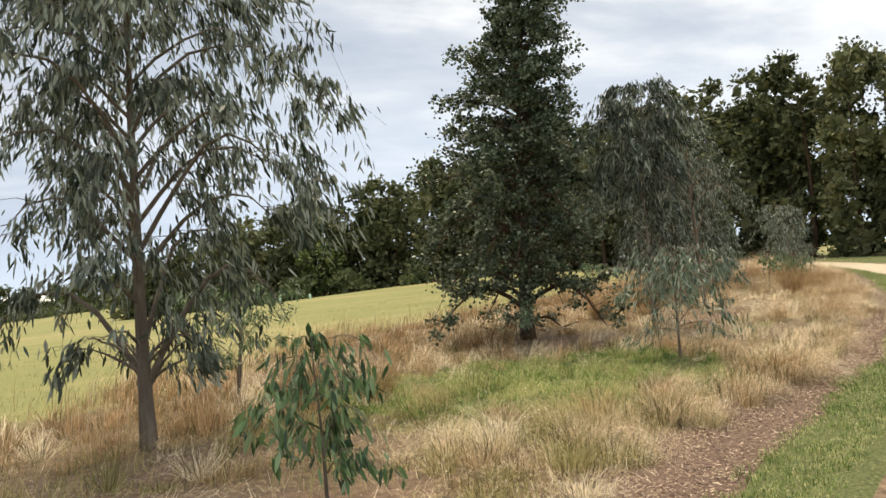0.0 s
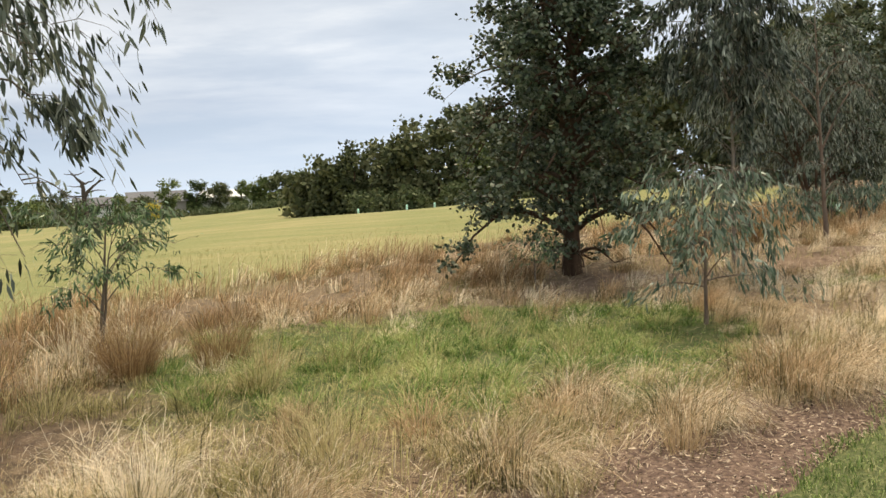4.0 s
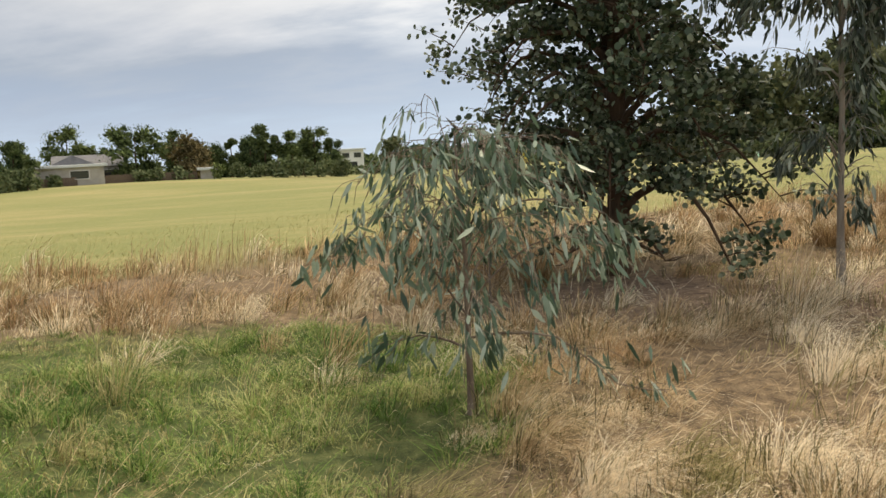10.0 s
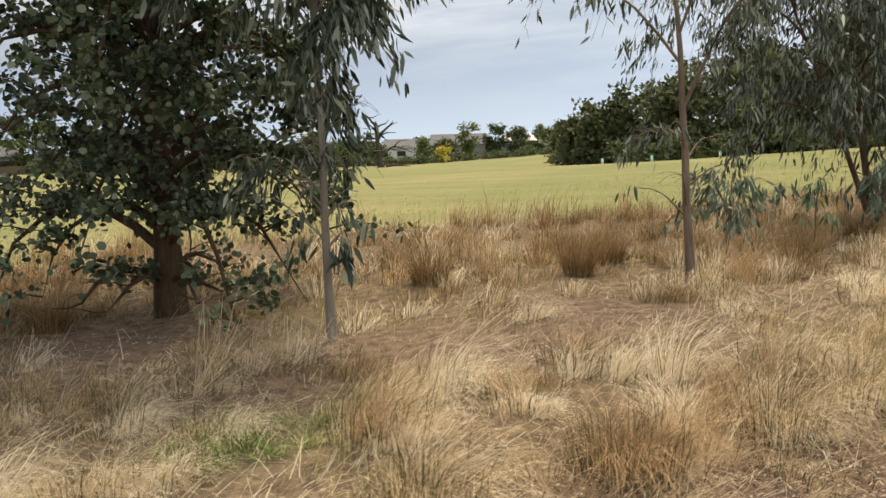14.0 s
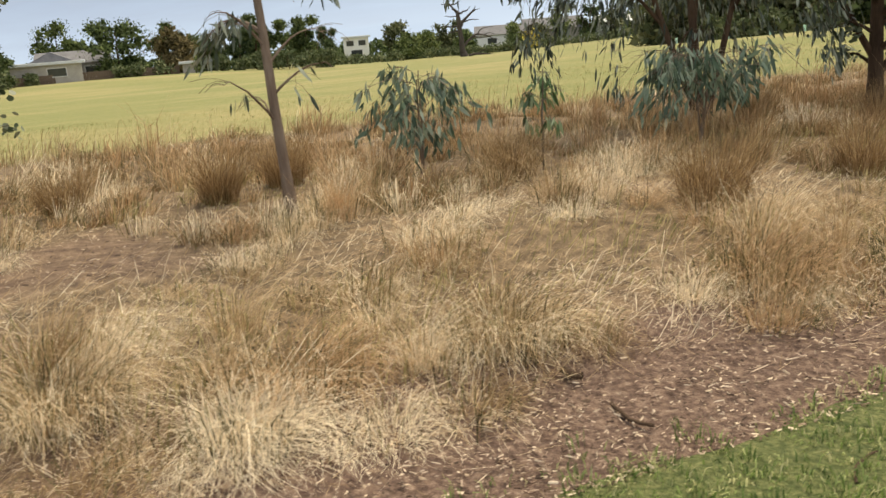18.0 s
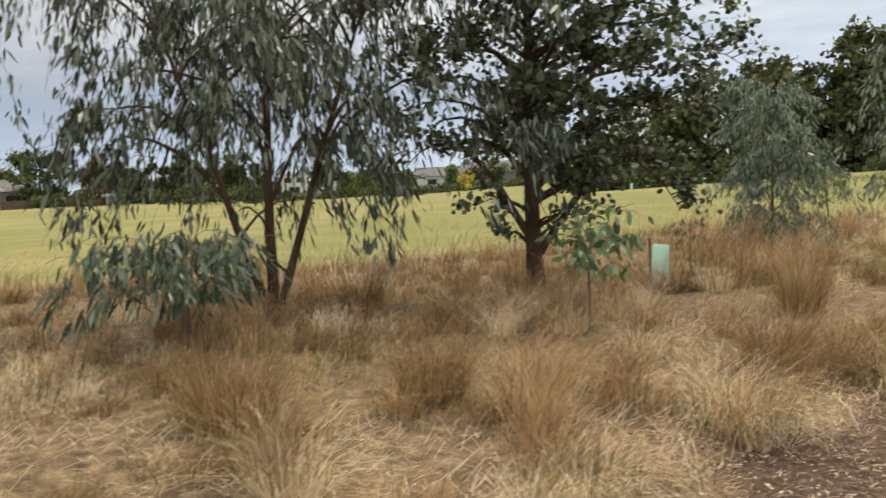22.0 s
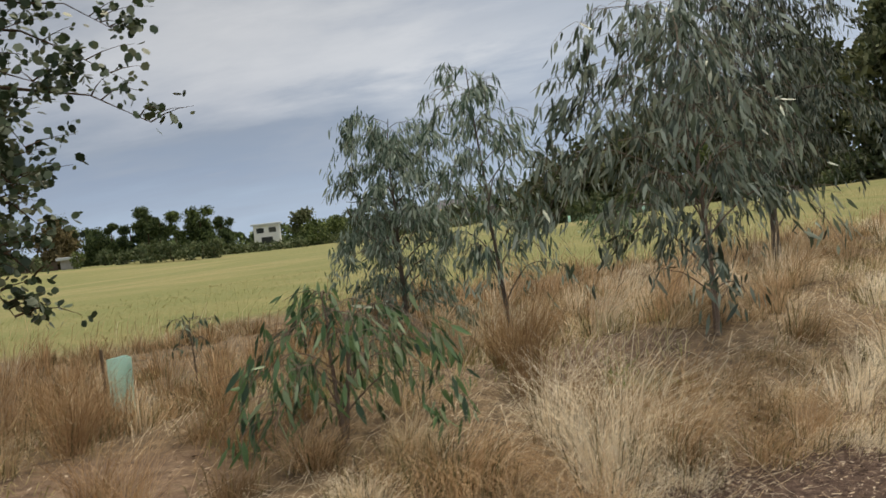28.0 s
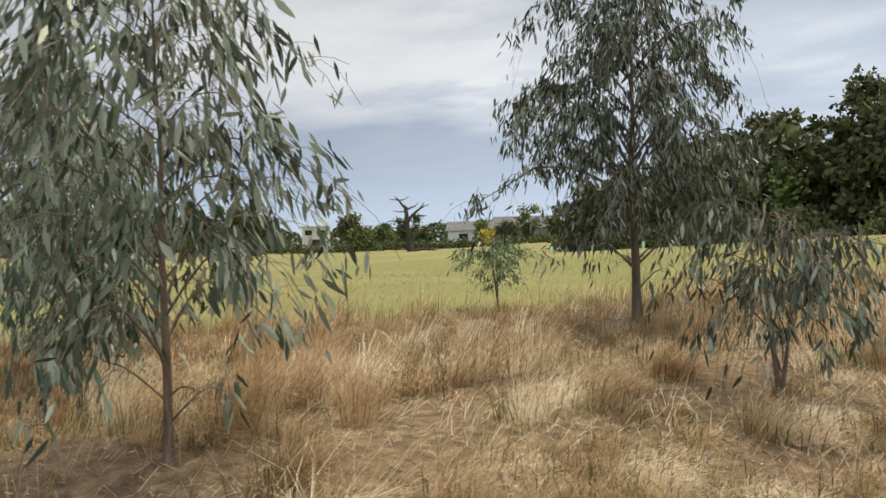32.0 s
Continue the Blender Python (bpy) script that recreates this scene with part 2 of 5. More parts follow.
LEAF_BLUE = material("blue_green_leaves", tones((0.045, 0.08, 0.05), (0.10, 0.16, 0.105), (0.19, 0.26, 0.185), (0.40, 0.47, 0.38)), 1.5, island=0.6, translucent=0.25, rough=0.38, spec=0.5, random_ob=0.2)
LEAF_GREEN = material("fresh_green_leaves", tones((0.035, 0.075, 0.032), (0.085, 0.165, 0.065), (0.16, 0.27, 0.115), (0.32, 0.40, 0.25)), 1.5, island=0.6, translucent=0.25, rough=0.38, spec=0.5, random_ob=0.2)
LEAF_ROUND = material("dark_round_leaves", tones((0.022, 0.038, 0.018), (0.055, 0.085, 0.042), (0.11, 0.15, 0.082), (0.21, 0.24, 0.16)), 1.2, island=0.6, translucent=0.18, rough=0.42, spec=0.4)
FAR_DARK = material("dark_pine_foliage", tones((0.040, 0.050, 0.022), (0.085, 0.103, 0.046), (0.145, 0.160, 0.074), (0.21, 0.215, 0.11)), 0.35, island=0.5, translucent=0.12, rough=0.8, random_ob=0.25)
FAR_GREEN = material("distant_foliage", tones((0.04, 0.06, 0.022), (0.095, 0.128, 0.045), (0.155, 0.20, 0.07), (0.24, 0.275, 0.10)), 0.35, island=0.5, translucent=0.15, rough=0.8, random_ob=0.3)
FAR_DEEP = material("deep_green_foliage", tones((0.02, 0.036, 0.016), (0.052, 0.08, 0.032), (0.095, 0.13, 0.05), (0.15, 0.185, 0.072)), 0.35, island=0.5, translucent=0.15, rough=0.8, random_ob=0.2)
FAR_BROWN = material("brownish_foliage", tones((0.05, 0.045, 0.02), (0.11, 0.09, 0.042), (0.17, 0.135, 0.062), (0.24, 0.19, 0.09)), 0.35, island=0.5, translucent=0.15, rough=0.8)
HEDGE = material("hedge_foliage", tones((0.05, 0.07, 0.03), (0.095, 0.125, 0.055), (0.15, 0.18, 0.085), (0.21, 0.23, 0.12)), 0.5, island=0.5, translucent=0.15, rough=0.8)
YELLOW = material("yellow_blossom", tones((0.45, 0.36, 0.05), (0.6, 0.5, 0.08), (0.7, 0.6, 0.15)), 0.8, island=0.5, rough=0.8)
GUARD = material("pale_green_corflute", tones((0.74, 0.93, 0.87), (0.78, 0.94, 0.89), (0.82, 0.95, 0.91)), 3.0, rough=0.5, translucent=0.62)
STAKE = material("hardwood_stake", tones((0.10, 0.07, 0.05), (0.2, 0.15, 0.1), (0.3, 0.23, 0.16)), 8.0, stretch=(1, 1, 0.15), rough=0.9)
CLAY = material("fired_clay", tones((0.45, 0.12, 0.06), (0.6, 0.2, 0.1), (0.7, 0.28, 0.16)), 40.0, rough=0.85)
RENDER_WHITE = material("white_render", tones((0.70, 0.70, 0.68), (0.78, 0.78, 0.76), (0.82, 0.82, 0.80)), 0.8, rough=0.8)
WALL_PALE = material("pale_brick_wall", tones((0.34, 0.31, 0.28), (0.42, 0.39, 0.36), (0.50, 0.47, 0.44)), 1.5, rough=0.9)
ROOF_GREY = material("grey_tile_roof", tones((0.11, 0.11, 0.12), (0.17, 0.17, 0.18), (0.23, 0.23, 0.24)), 1.2, rough=0.85)
ROOF_PALE = material("pale_sheet_roof", tones((0.50, 0.53, 0.55), (0.60, 0.62, 0.64), (0.68, 0.70, 0.71)), 0.8, rough=0.5, metal=0.2)
FENCE = material("paling_fence", tones((0.09, 0.065, 0.05), (0.15, 0.11, 0.085), (0.22, 0.17, 0.13)), 0.8, rough=0.9)
GLASS = material("dark_window_glass", tones((0.03, 0.035, 0.04), (0.05, 0.055, 0.06)), 0.6, rough=0.08, spec=0.6)
FRAME = material("window_frame_paint", tones((0.6, 0.6, 0.6), (0.75, 0.75, 0.75)), 2.0, rough=0.5)

# ---- the lie of the land ----
LINE = np.array([(-60, -50), (-30, -25), (-14, -11.6), (-6, -5.3), (0.6, -0.3), (4.5, 2.5), (8.3, 5.4), (12.6, 8.9), (16.3, 12.7), (19.8, 16.7),
                 (23.3, 20.7), (26.4, 24.8), (29.6, 29.6), (33, 36), (37, 45), (41, 56)], float)


def smooth_line(pts, per=24):
    out = []
    p = np.vstack([2 * pts[0] - pts[1], pts, 2 * pts[-1] - pts[-2]])
    for i in range(1, len(p) - 2):
        for u in np.linspace(0, 1, per, endpoint=False):
            a, b, c, d = p[i - 1], p[i], p[i + 1], p[i + 2]
            out.append(0.5 * (2 * b + (c - a) * u + (2 * a - 5 * b + 4 * c - d) * u * u + (3 * b - a - 3 * c + d) * u ** 3))
    return np.array(out + [pts[-1]])


WAY = smooth_line(LINE)
WAY_V = np.gradient(WAY, axis=0)
WAY_V /= np.linalg.norm(WAY_V, axis=1)[:, None]
WAY_S = np.concatenate([[0], np.cumsum(np.linalg.norm(np.diff(WAY, axis=0), axis=1))])
S0 = WAY_S[np.argmin(((WAY - (0.6, -0.3)) ** 2).sum(1))]
WAY_S = WAY_S - S0            # metres walked from the start


def lateral(x, y):
    """Metres to the left of the walked line, and metres along it, of points."""
    x, y = np.atleast_1d(np.asarray(x, float)), np.atleast_1d(np.asarray(y, float))
    d, s = np.empty(len(x)), np.empty(len(x))
    for k in range(0, len(x), 20000):
        dx = x[k:k + 20000, None] - WAY[None, :, 0]
        dy = y[k:k + 20000, None] - WAY[None, :, 1]
        i = np.argmin(dx * dx + dy * dy, axis=1)
        r = np.arange(len(i))
        d[k:k + 20000] = WAY_V[i, 0] * dy[r, i] - WAY_V[i, 1] * dx[r, i]
        s[k:k + 20000] = WAY_S[i] + WAY_V[i, 0] * dx[r, i] + WAY_V[i, 1] * dy[r, i]
    return d, s


def beside(s, d):
    """The points d metres to the left of the walked line, s metres along it."""
    s = np.atleast_1d(np.asarray(s, float))
    x, y = np.interp(s, WAY_S, WAY[:, 0]), np.interp(s, WAY_S, WAY[:, 1])
    vx, vy = np.interp(s, WAY_S, WAY_V[:, 0]), np.interp(s, WAY_S, WAY_V[:, 1])
    return x - vy * d, y + vx * d


def step(a, b, x):
    u = np.clip((x - a) / (b - a), 0, 1)
    return u * u * (3 - 2 * u)


def waves(x, y, k, seed=0.0):
    """Cheap smooth unevenness, about -1 to 1."""
    return (np.sin(x * k + 1.3 * np.sin(y * k * 0.7 + seed) + seed) + np.sin(y * k * 1.3 + 1.7 * np.sin(x * k * 0.6 - seed) + 2 * seed)) / 2


def ground_z(x, y):
    x, y = np.atleast_1d(np.asarray(x, float)), np.atleast_1d(np.asarray(y, float))
    d, s = lateral(x, y)
    xf, yf = np.clip(x, -140, 60), np.clip(y, -40, 230)
    z = 0.025 * (xf - 4) + 0.01 * np.clip(xf, -39, 0) + 0.012 * np.clip(-39 - xf, 0, 40) - 0.012 * (yf - 16)
    z = z * step(1.5, 4.5, d)
    z = z - 0.2 * step(4.5, 7.0, d) * step(22, 27, s) * (1 - step(11, 16, d))
    z = z - 0.12 * (1 - step(1.0, 2.0, np.hypot((x - 6.4) / 2.2, (y - 11.6) / 2.6)))        # the damp hollow
    z = z - 0.8 * np.exp(-((x + 39) / 26) ** 2 - ((y - 132) / 45) ** 2)        # slow swells of the paddock
    z = z + 0.9 * np.exp(-((x + 62) / 26) ** 2 - ((y - 92) / 30) ** 2) - 1.2 * np.exp(-((x - 1) / 20) ** 2 - ((y - 108) / 32) ** 2)
    near = step(2.4, 4.0, d) * (1 - step(11, 15, d))
    z = z - 0.03 * np.maximum(0, np.hypot(x - 15, y - 11) - 190)
    return z + near * (0.05 * waves(x, y, 1.9, 0.4) + 0.02 * waves(x, y, 5.0, 2.0)) + 0.12 * step(14, 30, d) * waves(x, y, 0.11, 1.0)


def gz(x, y):
    return float(ground_z(x, y)[0])


# ---- mesh helpers ----
def raw_mesh(name, verts, faces, mat, smooth=False, attrs=None):
    """A mesh out of arrays: verts n x 3, faces m x 3 or m x 4 (or a list of such arrays)."""
    me = bpy.data.meshes.new(name)
    groups = [np.asarray(f, np.int32) for f in (faces if isinstance(faces, list) else [faces]) if len(f)]
    verts = np.asarray(verts, np.float32)
    me.vertices.add(len(verts))
    me.vertices.foreach_set("co", verts.ravel())
    loops = np.concatenate([g.ravel() for g in groups])
    totals = np.concatenate([np.full(len(g), g.shape[1], np.int32) for g in groups])
    starts = np.concatenate([[0], np.cumsum(totals)[:-1]]).astype(np.int32)
    me.loops.add(len(loops))
    me.loops.foreach_set("vertex_index", loops)
    me.polygons.add(len(totals))
    me.polygons.foreach_set("loop_start", starts)
    me.polygons.foreach_set("loop_total", totals)
    if smooth:
        me.polygons.foreach_set("use_smooth", np.ones(len(totals), bool))
    attrs = dict(attrs or {})
    if mat.name in TONED and "tone" not in attrs:
        attrs["tone"] = np.full(len(verts), 0.5)
    for key, vals in attrs.items():
        a = me.attributes.new(key, "FLOAT", "POINT")
        a.data.foreach_set("value", np.asarray(vals, np.float32))
    me.update(calc_edges=True)
    me.materials.append(mat)
    return me


def part(name, me, parent, label=""):
    ob = new(name, me)
    ob.parent = parent
    return tagged(ob, label) if label else ob


def thing(name, x, y, z, label, category, group="", turn=0.0):
    ob = new(name)
    ob.matrix_basis = pose(x, y, z, 0, 0, turn)
    ob.empty_display_size = 0.2
    return tagged(ob, label, category, group)


def bm_part(name, bm, mat, parent, label="", smooth=False):
    me = bpy.data.meshes.new(name)
    bm.to_mesh(me)
    bm.free()
    me.materials.append(mat)
    if smooth:
        for p in me.polygons:
            p.use_smooth = True
    return part(name, me, parent, label)


def box(bm, x0, x1, y0, y1, z0, z1):
    r = bmesh.ops.create_cube(bm, size=1)
    bmesh.ops.scale(bm, vec=(x1 - x0, y1 - y0, z1 - z0), verts=r["verts"])
    bmesh.ops.translate(bm, vec=((x0 + x1) / 2, (y0 + y1) / 2, (z0 + z1) / 2), verts=r["verts"])
    return r["verts"]


def tube(points, radii, sides=6):
    """Vertices and quads of a tapering limb along points."""
    p = np.asarray(points, float)
    t = np.gradient(p, axis=0)
    t /= np.linalg.norm(t, axis=1)[:, None] + 1e-9
    ref = np.where(np.abs(t[:, 2:3]) > 0.9, np.array([[1.0, 0, 0]]), np.array([[0, 0, 1.0]]))
    a = np.cross(t, ref)
    a /= np.linalg.norm(a, axis=1)[:, None] + 1e-9
    b = np.cross(t, a)
    ang = np.arange(sides) * 2 * math.pi / sides
    ring = p[:, None, :] + np.asarray(radii)[:, None, None] * (np.cos(ang)[None, :, None] * a[:, None, :] + np.sin(ang)[None, :, None] * b[:, None, :])
    n = len(p)
    i = (np.arange(n - 1)[:, None] * sides + np.arange(sides)[None, :]).ravel()
    j = (np.arange(n - 1)[:, None] * sides + (np.arange(sides)[None, :] + 1) % sides).ravel()
    return ring.reshape(-1, 3), np.stack([i, j, j + sides, i + sides], 1)


def join_tubes(tubes):
    vs, fs, k = [], [], 0
    for v, f in tubes:
        vs.append(v)
        fs.append(f + k)
        k += len(v)
    return np.concatenate(vs), np.concatenate(fs)


def blades(rng, x, y, z, length, width, lean, lean_dir, curl=0.5, segs=2, first=0.35):
    """Grass blades standing at x, y, z, tapering and bending over towards lean_dir (radians)."""
    n = len(x)
    turn = rng.uniform(0, 2 * math.pi, n)
    wx, wy = np.cos(turn) * width / 2, np.sin(turn) * width / 2
    lx, ly = np.cos(lean_dir), np.sin(lean_dir)
    m = 2 * segs + 1
    v = np.empty((n, m, 3), np.float32)
    h, o = np.zeros(n), np.zeros(n)
    for k in range(segs + 1):
        if k:
            a = lean * (first + (0.40 + 1.0 - first + curl - 0.3) * (k - 1) / max(1, segs - 1))
            part_len = length * (1.15 if k == 1 else 0.95) / segs
            h, o = np.maximum(h + part_len * np.cos(a), 0.006), o + part_len * np.sin(a)
        c = np.stack([x + lx * o, y + ly * o, z + h], 1)
        if k == segs:
            v[:, 2 * k] = c
        else:
            w = np.stack([wx, wy, wx * 0], 1) * (1 - 0.25 * k / segs)
            v[:, 2 * k], v[:, 2 * k + 1] = c - w, c + w
    i = np.arange(n)[:, None] * m
    quads = np.concatenate([i + np.array([[2 * k, 2 * k + 1, 2 * k + 3, 2 * k + 2]]) for k in range(segs - 1)])
    return v.reshape(-1, 3), [quads, i + np.array([[2 * segs - 2, 2 * segs - 1, 2 * segs]])]


def arching(rng, x, y, z, length, width, rise, fall, way, segs=4, curl=0.45):
    """Fine blades that leave the ground rise radians off upright and bend over to fall radians off upright, towards way,
    which wanders by curl on the way to the tip."""
    n = len(x)
    turn = rng.uniform(0, 2 * math.pi, n)
    side = np.stack([np.cos(turn), np.sin(turn), np.zeros(n)], 1) * (width / 2)[:, None]
    astray = rng.normal(0, curl, n)
    m = 2 * segs + 1
    v = np.empty((n, m, 3), np.float32)
    c = np.stack([x, y, np.zeros(n)], 1)
    for k in range(segs + 1):
        if k:
            u = (k - 1) / max(1, segs - 1)
            a, w = rise + (fall - rise) * u ** 0.8, way + astray * u * 2
            c = c + (length / segs)[:, None] * np.stack([np.cos(w) * np.abs(np.sin(a)), np.sin(w) * np.abs(np.sin(a)), np.cos(a)], 1)
            c[:, 2] = np.maximum(c[:, 2], 0.008)
        p = c + np.stack([0 * x, 0 * x, z], 1)
        if k == segs:
            v[:, 2 * k] = p
        else:
            w = side * (1 - 0.55 * k / segs)
            v[:, 2 * k], v[:, 2 * k + 1] = p - w, p + w
    i = np.arange(n)[:, None] * m
    quads = np.concatenate([i + np.array([[2 * k, 2 * k + 1, 2 * k + 3, 2 * k + 2]]) for k in range(segs - 1)])
    return v.reshape(-1, 3), [quads, i + np.array([[2 * segs - 2, 2 * segs - 1, 2 * segs]])]


# ---- ground ----
def axis_values(lo, hi, fine, far_lo, far_hi):
    mid = np.arange(lo, hi + 1e-6, fine)
    out_hi, out_lo, stp = [hi], [lo], fine
    while out_hi[-1] < far_hi:
        stp *= 1.12
        out_hi.append(out_hi[-1] + stp)
    stp = fine
    while out_lo[-1] > far_lo:
        stp *= 1.12
        out_lo.append(out_lo[-1] - stp)
    return np.concatenate([np.array(out_lo[1:])[::-1], mid, np.array(out_hi[1:])])


def green_patch(x, y):
    """How green the ground is, 0 to 1: a damp hollow and a few small spots."""
    u = (x - 4.6) * 0.80 + (y - 9.0) * 0.60
    v = -(x - 4.6) * 0.60 + (y - 9.0) * 0.80
    r = (u / 2.7) ** 2 + (v / 2.35) ** 2 + 0.30 * waves(x, y, 1.7, 0.9) + 0.15 * waves(x, y, 4.3, 2.2)
    g = 1 - step(0.6, 1.25, r)
    for cx, cy, q in SPOTS:
        g = np.maximum(g, 0.6 * (1 - step(0.5, 1.2, np.hypot(x - cx, y - cy) / q + 0.25 * waves(x, y, 5.0, 1.1))))
    return g


SPOTS = ((18.1, 22.4, 0.42), (9.3, 11.4, 0.5), (20.2, 22.7, 0.3))


def litter_patch(x, y):
    """How bare and strewn with bark the ground is, 0 to 1."""
    w = 0.35 * waves(x, y, 2.4, 0.3) + 0.2 * waves(x, y, 6.0, 1.3)
    m = np.zeros(len(x))
    for cx, cy, r in ((7.2, 12.9, 1.2), (8.5, 12.9, 1.1), (9.9, 13.1, 0.7), (0.3, 6.6, 1.3), (1.3, 5.2, 0.8), (10.6, 14.0, 0.8), (16.9, 19.9, 0.8), (17.9, 20.5, 0.7), (13.1, 16.2, 0.5), (19.8, 23.0, 0.7), (16.1, 22.3, 0.75)):
        m = np.maximum(m, 1 - step(0.6, 1.3, np.hypot(x - cx, (y - cy) * 1.2) / r + w))
    return m


def outer_edge(s):
    """Where the belt of long dry grass ends and the paddock begins, in metres from the walked line."""
    return np.interp(s, [-30, 0, 6, 10, 14, 34, 40, 46, 60], [10, 9.5, 10.2, 11.6, 12.6, 12.2, 10.6, 9.4, 9.0])


gx, gy = axis_values(-9, 33, 0.36, -2500, 2500), axis_values(-8, 38, 0.36, -1500, 3000)
X, Y = np.meshgrid(gx, gy, indexing="ij")
xs, ys = X.ravel(), Y.ravel()
gd, gs = lateral(xs, ys)
pad = step(-0.8, 0.9, gd - outer_edge(gs) + 0.6 * waves(xs, ys, 0.9, 0.2) + 0.3 * waves(xs, ys, 2.6, 1.2))
pad = np.maximum(pad, 0.8 * (1 - step(-7.5, -5.0, gd)))
i, j = np.meshgrid(np.arange(len(gx) - 1), np.arange(len(gy) - 1), indexing="ij")
q = (i * len(gy) + j).ravel()
SOIL = material("thatch_and_soil", tones((0.06, 0.043, 0.029), (0.125, 0.09, 0.058), (0.24, 0.175, 0.11), (0.44, 0.335, 0.22)), 11.0, detail=9, rough=0.95, bump=0.9, bump_scale=45,
                second=[("litter", tones((0.07, 0.045, 0.032), (0.15, 0.10, 0.07), (0.25, 0.175, 0.12), (0.36, 0.27, 0.19))),
                        ("paddock", tones((0.125, 0.15, 0.05), (0.19, 0.205, 0.075), (0.25, 0.25, 0.10), (0.33, 0.295, 0.135))),
                        ("sere", tones((0.24, 0.21, 0.09), (0.33, 0.28, 0.13), (0.41, 0.34, 0.17), (0.50, 0.41, 0.22))),
                        ("green", tones((0.025, 0.042, 0.013), (0.05, 0.08, 0.022), (0.10, 0.13, 0.04), (0.20, 0.20, 0.08))),
                        ("beyond", tones((0.05, 0.07, 0.03), (0.09, 0.11, 0.045), (0.14, 0.15, 0.07)))])
ground = new("ground", raw_mesh("ground", np.stack([xs, ys, ground_z(xs, ys)], 1), np.stack([q, q + len(gy), q + len(gy) + 1, q + 1], 1), SOIL, True, {"paddock": pad, "litter": np.maximum(litter_patch(xs, ys), 0.95 * step(0.8, 1.4, gd) * (1 - step(2.55, 3.25, gd + 0.25 * waves(xs, ys, 2.1, 0.9)))), "green": 0.85 * green_patch(xs, ys),
                                                                  "sere": 0.6 * pad * np.clip(0.25 + 0.6 * waves(xs, ys, 0.23, 1.1) + 0.4 * waves(xs, ys * 2.2, 0.6, 0.3) + 0.3 * waves(xs, ys * 3, 1.5, 2.0), 0, 1), "beyond": step(150, 175, np.hypot(xs - 15, ys - 11))}))
tagged(ground, "dry thatchy soil running into a mown yellow-green paddock", "ground", kind="structure")


def strip(name, s0, s1, d0, d1, lift, mat, label, category, wob0=0.0, wob1=0.0, ds=0.25, k=7, fresh=None, late=0.0):
    """A band of ground along the walked line, with wavering edges."""
    s = np.arange(s0, s1, ds)
    rows = []
    for u in np.linspace(0, 1, k):
        lo = d0 + wob0 * waves(s, s * 0 + 3, 2.3, 0.7) + wob0 * 0.5 * waves(s, s * 0, 6.1, 0.1)
        hi = d1 - late * step(18, 24, s) + wob1 * waves(s, s * 0 + 9, 1.9, 1.7) + wob1 * 0.5 * waves(s, s * 0, 5.3, 2.1)
        x, y = beside(s, lo + (hi - lo) * u)
        edge = lift * (1.0 if 0 < u < 1 else -0.3)
        rows.append(np.stack([x, y, ground_z(x, y) + edge + 0.004 * waves(x, y, 9.0, 0.5)], 1))
    v = np.stack(rows, 1).reshape(-1, 3)
    a, b = np.meshgrid(np.arange(len(s) - 1), np.arange(k - 1), indexing="ij")
    f = (a * k + b).ravel()
    ob = new(name, raw_mesh(name, v, np.stack([f, f + k, f + k + 1, f + 1], 1), mat, True, fresh and {"fresh": np.repeat(step(*fresh, s + 1.5 * waves(s, s * 0, 1.1, 0.2)), k)}))
    return tagged(ob, label, category, kind="structure")


strip("path", -50, 75, -1.25, 1.0, 0.02, GRAVEL, "cream crushed gravel walking path", "path", 0.05, 0.05)
strip("verge", -50, 72, 0.98, 1.80, 0.03, TURF, "strip of mown green lawn beside the gravel path", "verge", 0.03, 0.10)
strip("verge", -50, 75, -6.0, -1.22, 0.03, TURF, "mown green lawn on the far side of the path", "verge", 0.2, 0.05)
strip("mulch_bed", -20, 60, 1.58, 2.65, 0.016, MULCH, "dark bark mulch strewn with pale wood chips", "mulch", 0.06, 0.18, fresh=(19, 25), late=0.1)


# ---- trees ----
def leaf_mesh(rng, pts, dirs, length, width, round_leaf=False):
    """Leaves at pts pointing along dirs: lance-shaped and folded along the rib, or round."""
    n = len(pts)
    side = rng.normal(size=(n, 3))
    side -= (side * dirs).sum(1)[:, None] * dirs
    side /= np.linalg.norm(side, axis=1)[:, None] + 1e-9
    nrm = np.cross(dirs, side)
    L, W = length[:, None], width[:, None]
    bend = rng.uniform(-0.15, 0.25, n)[:, None]
    if round_leaf:
        prof = [(0.0, 0.0, 0), (0.28, 0.5, 0.06), (0.72, 0.45, 0.04), (1.0, 0.0, 0), (0.72, -0.45, 0.04), (0.28, -0.5, 0.06)]
        v = np.stack([pts + dirs * L * a + side * W * b + nrm * W * (c + bend * a * a) for a, b, c in prof], 1)
        k = np.arange(n)[:, None] * 6
        return v.reshape(-1, 3), [k + np.array([[0, 1, 2, 3]]), k + np.array([[0, 3, 4, 5]])]
    prof = [(0.0, 0.0, 0), (0.35, 0.5, 0.12), (0.75, 0.32, 0.10), (1.0, 0.0, 0), (0.75, -0.32, 0.10), (0.35, -0.5, 0.12)]
    v = np.stack([pts + dirs * L * a + side * W * b + nrm * (W * c + L * bend * a * a * 0.6) for a, b, c in prof], 1)
    k = np.arange(n)[:, None] * 6
    return v.reshape(-1, 3), [k + np.array([[0, 1, 2, 3]]), k + np.array([[0, 3, 4, 5]])]


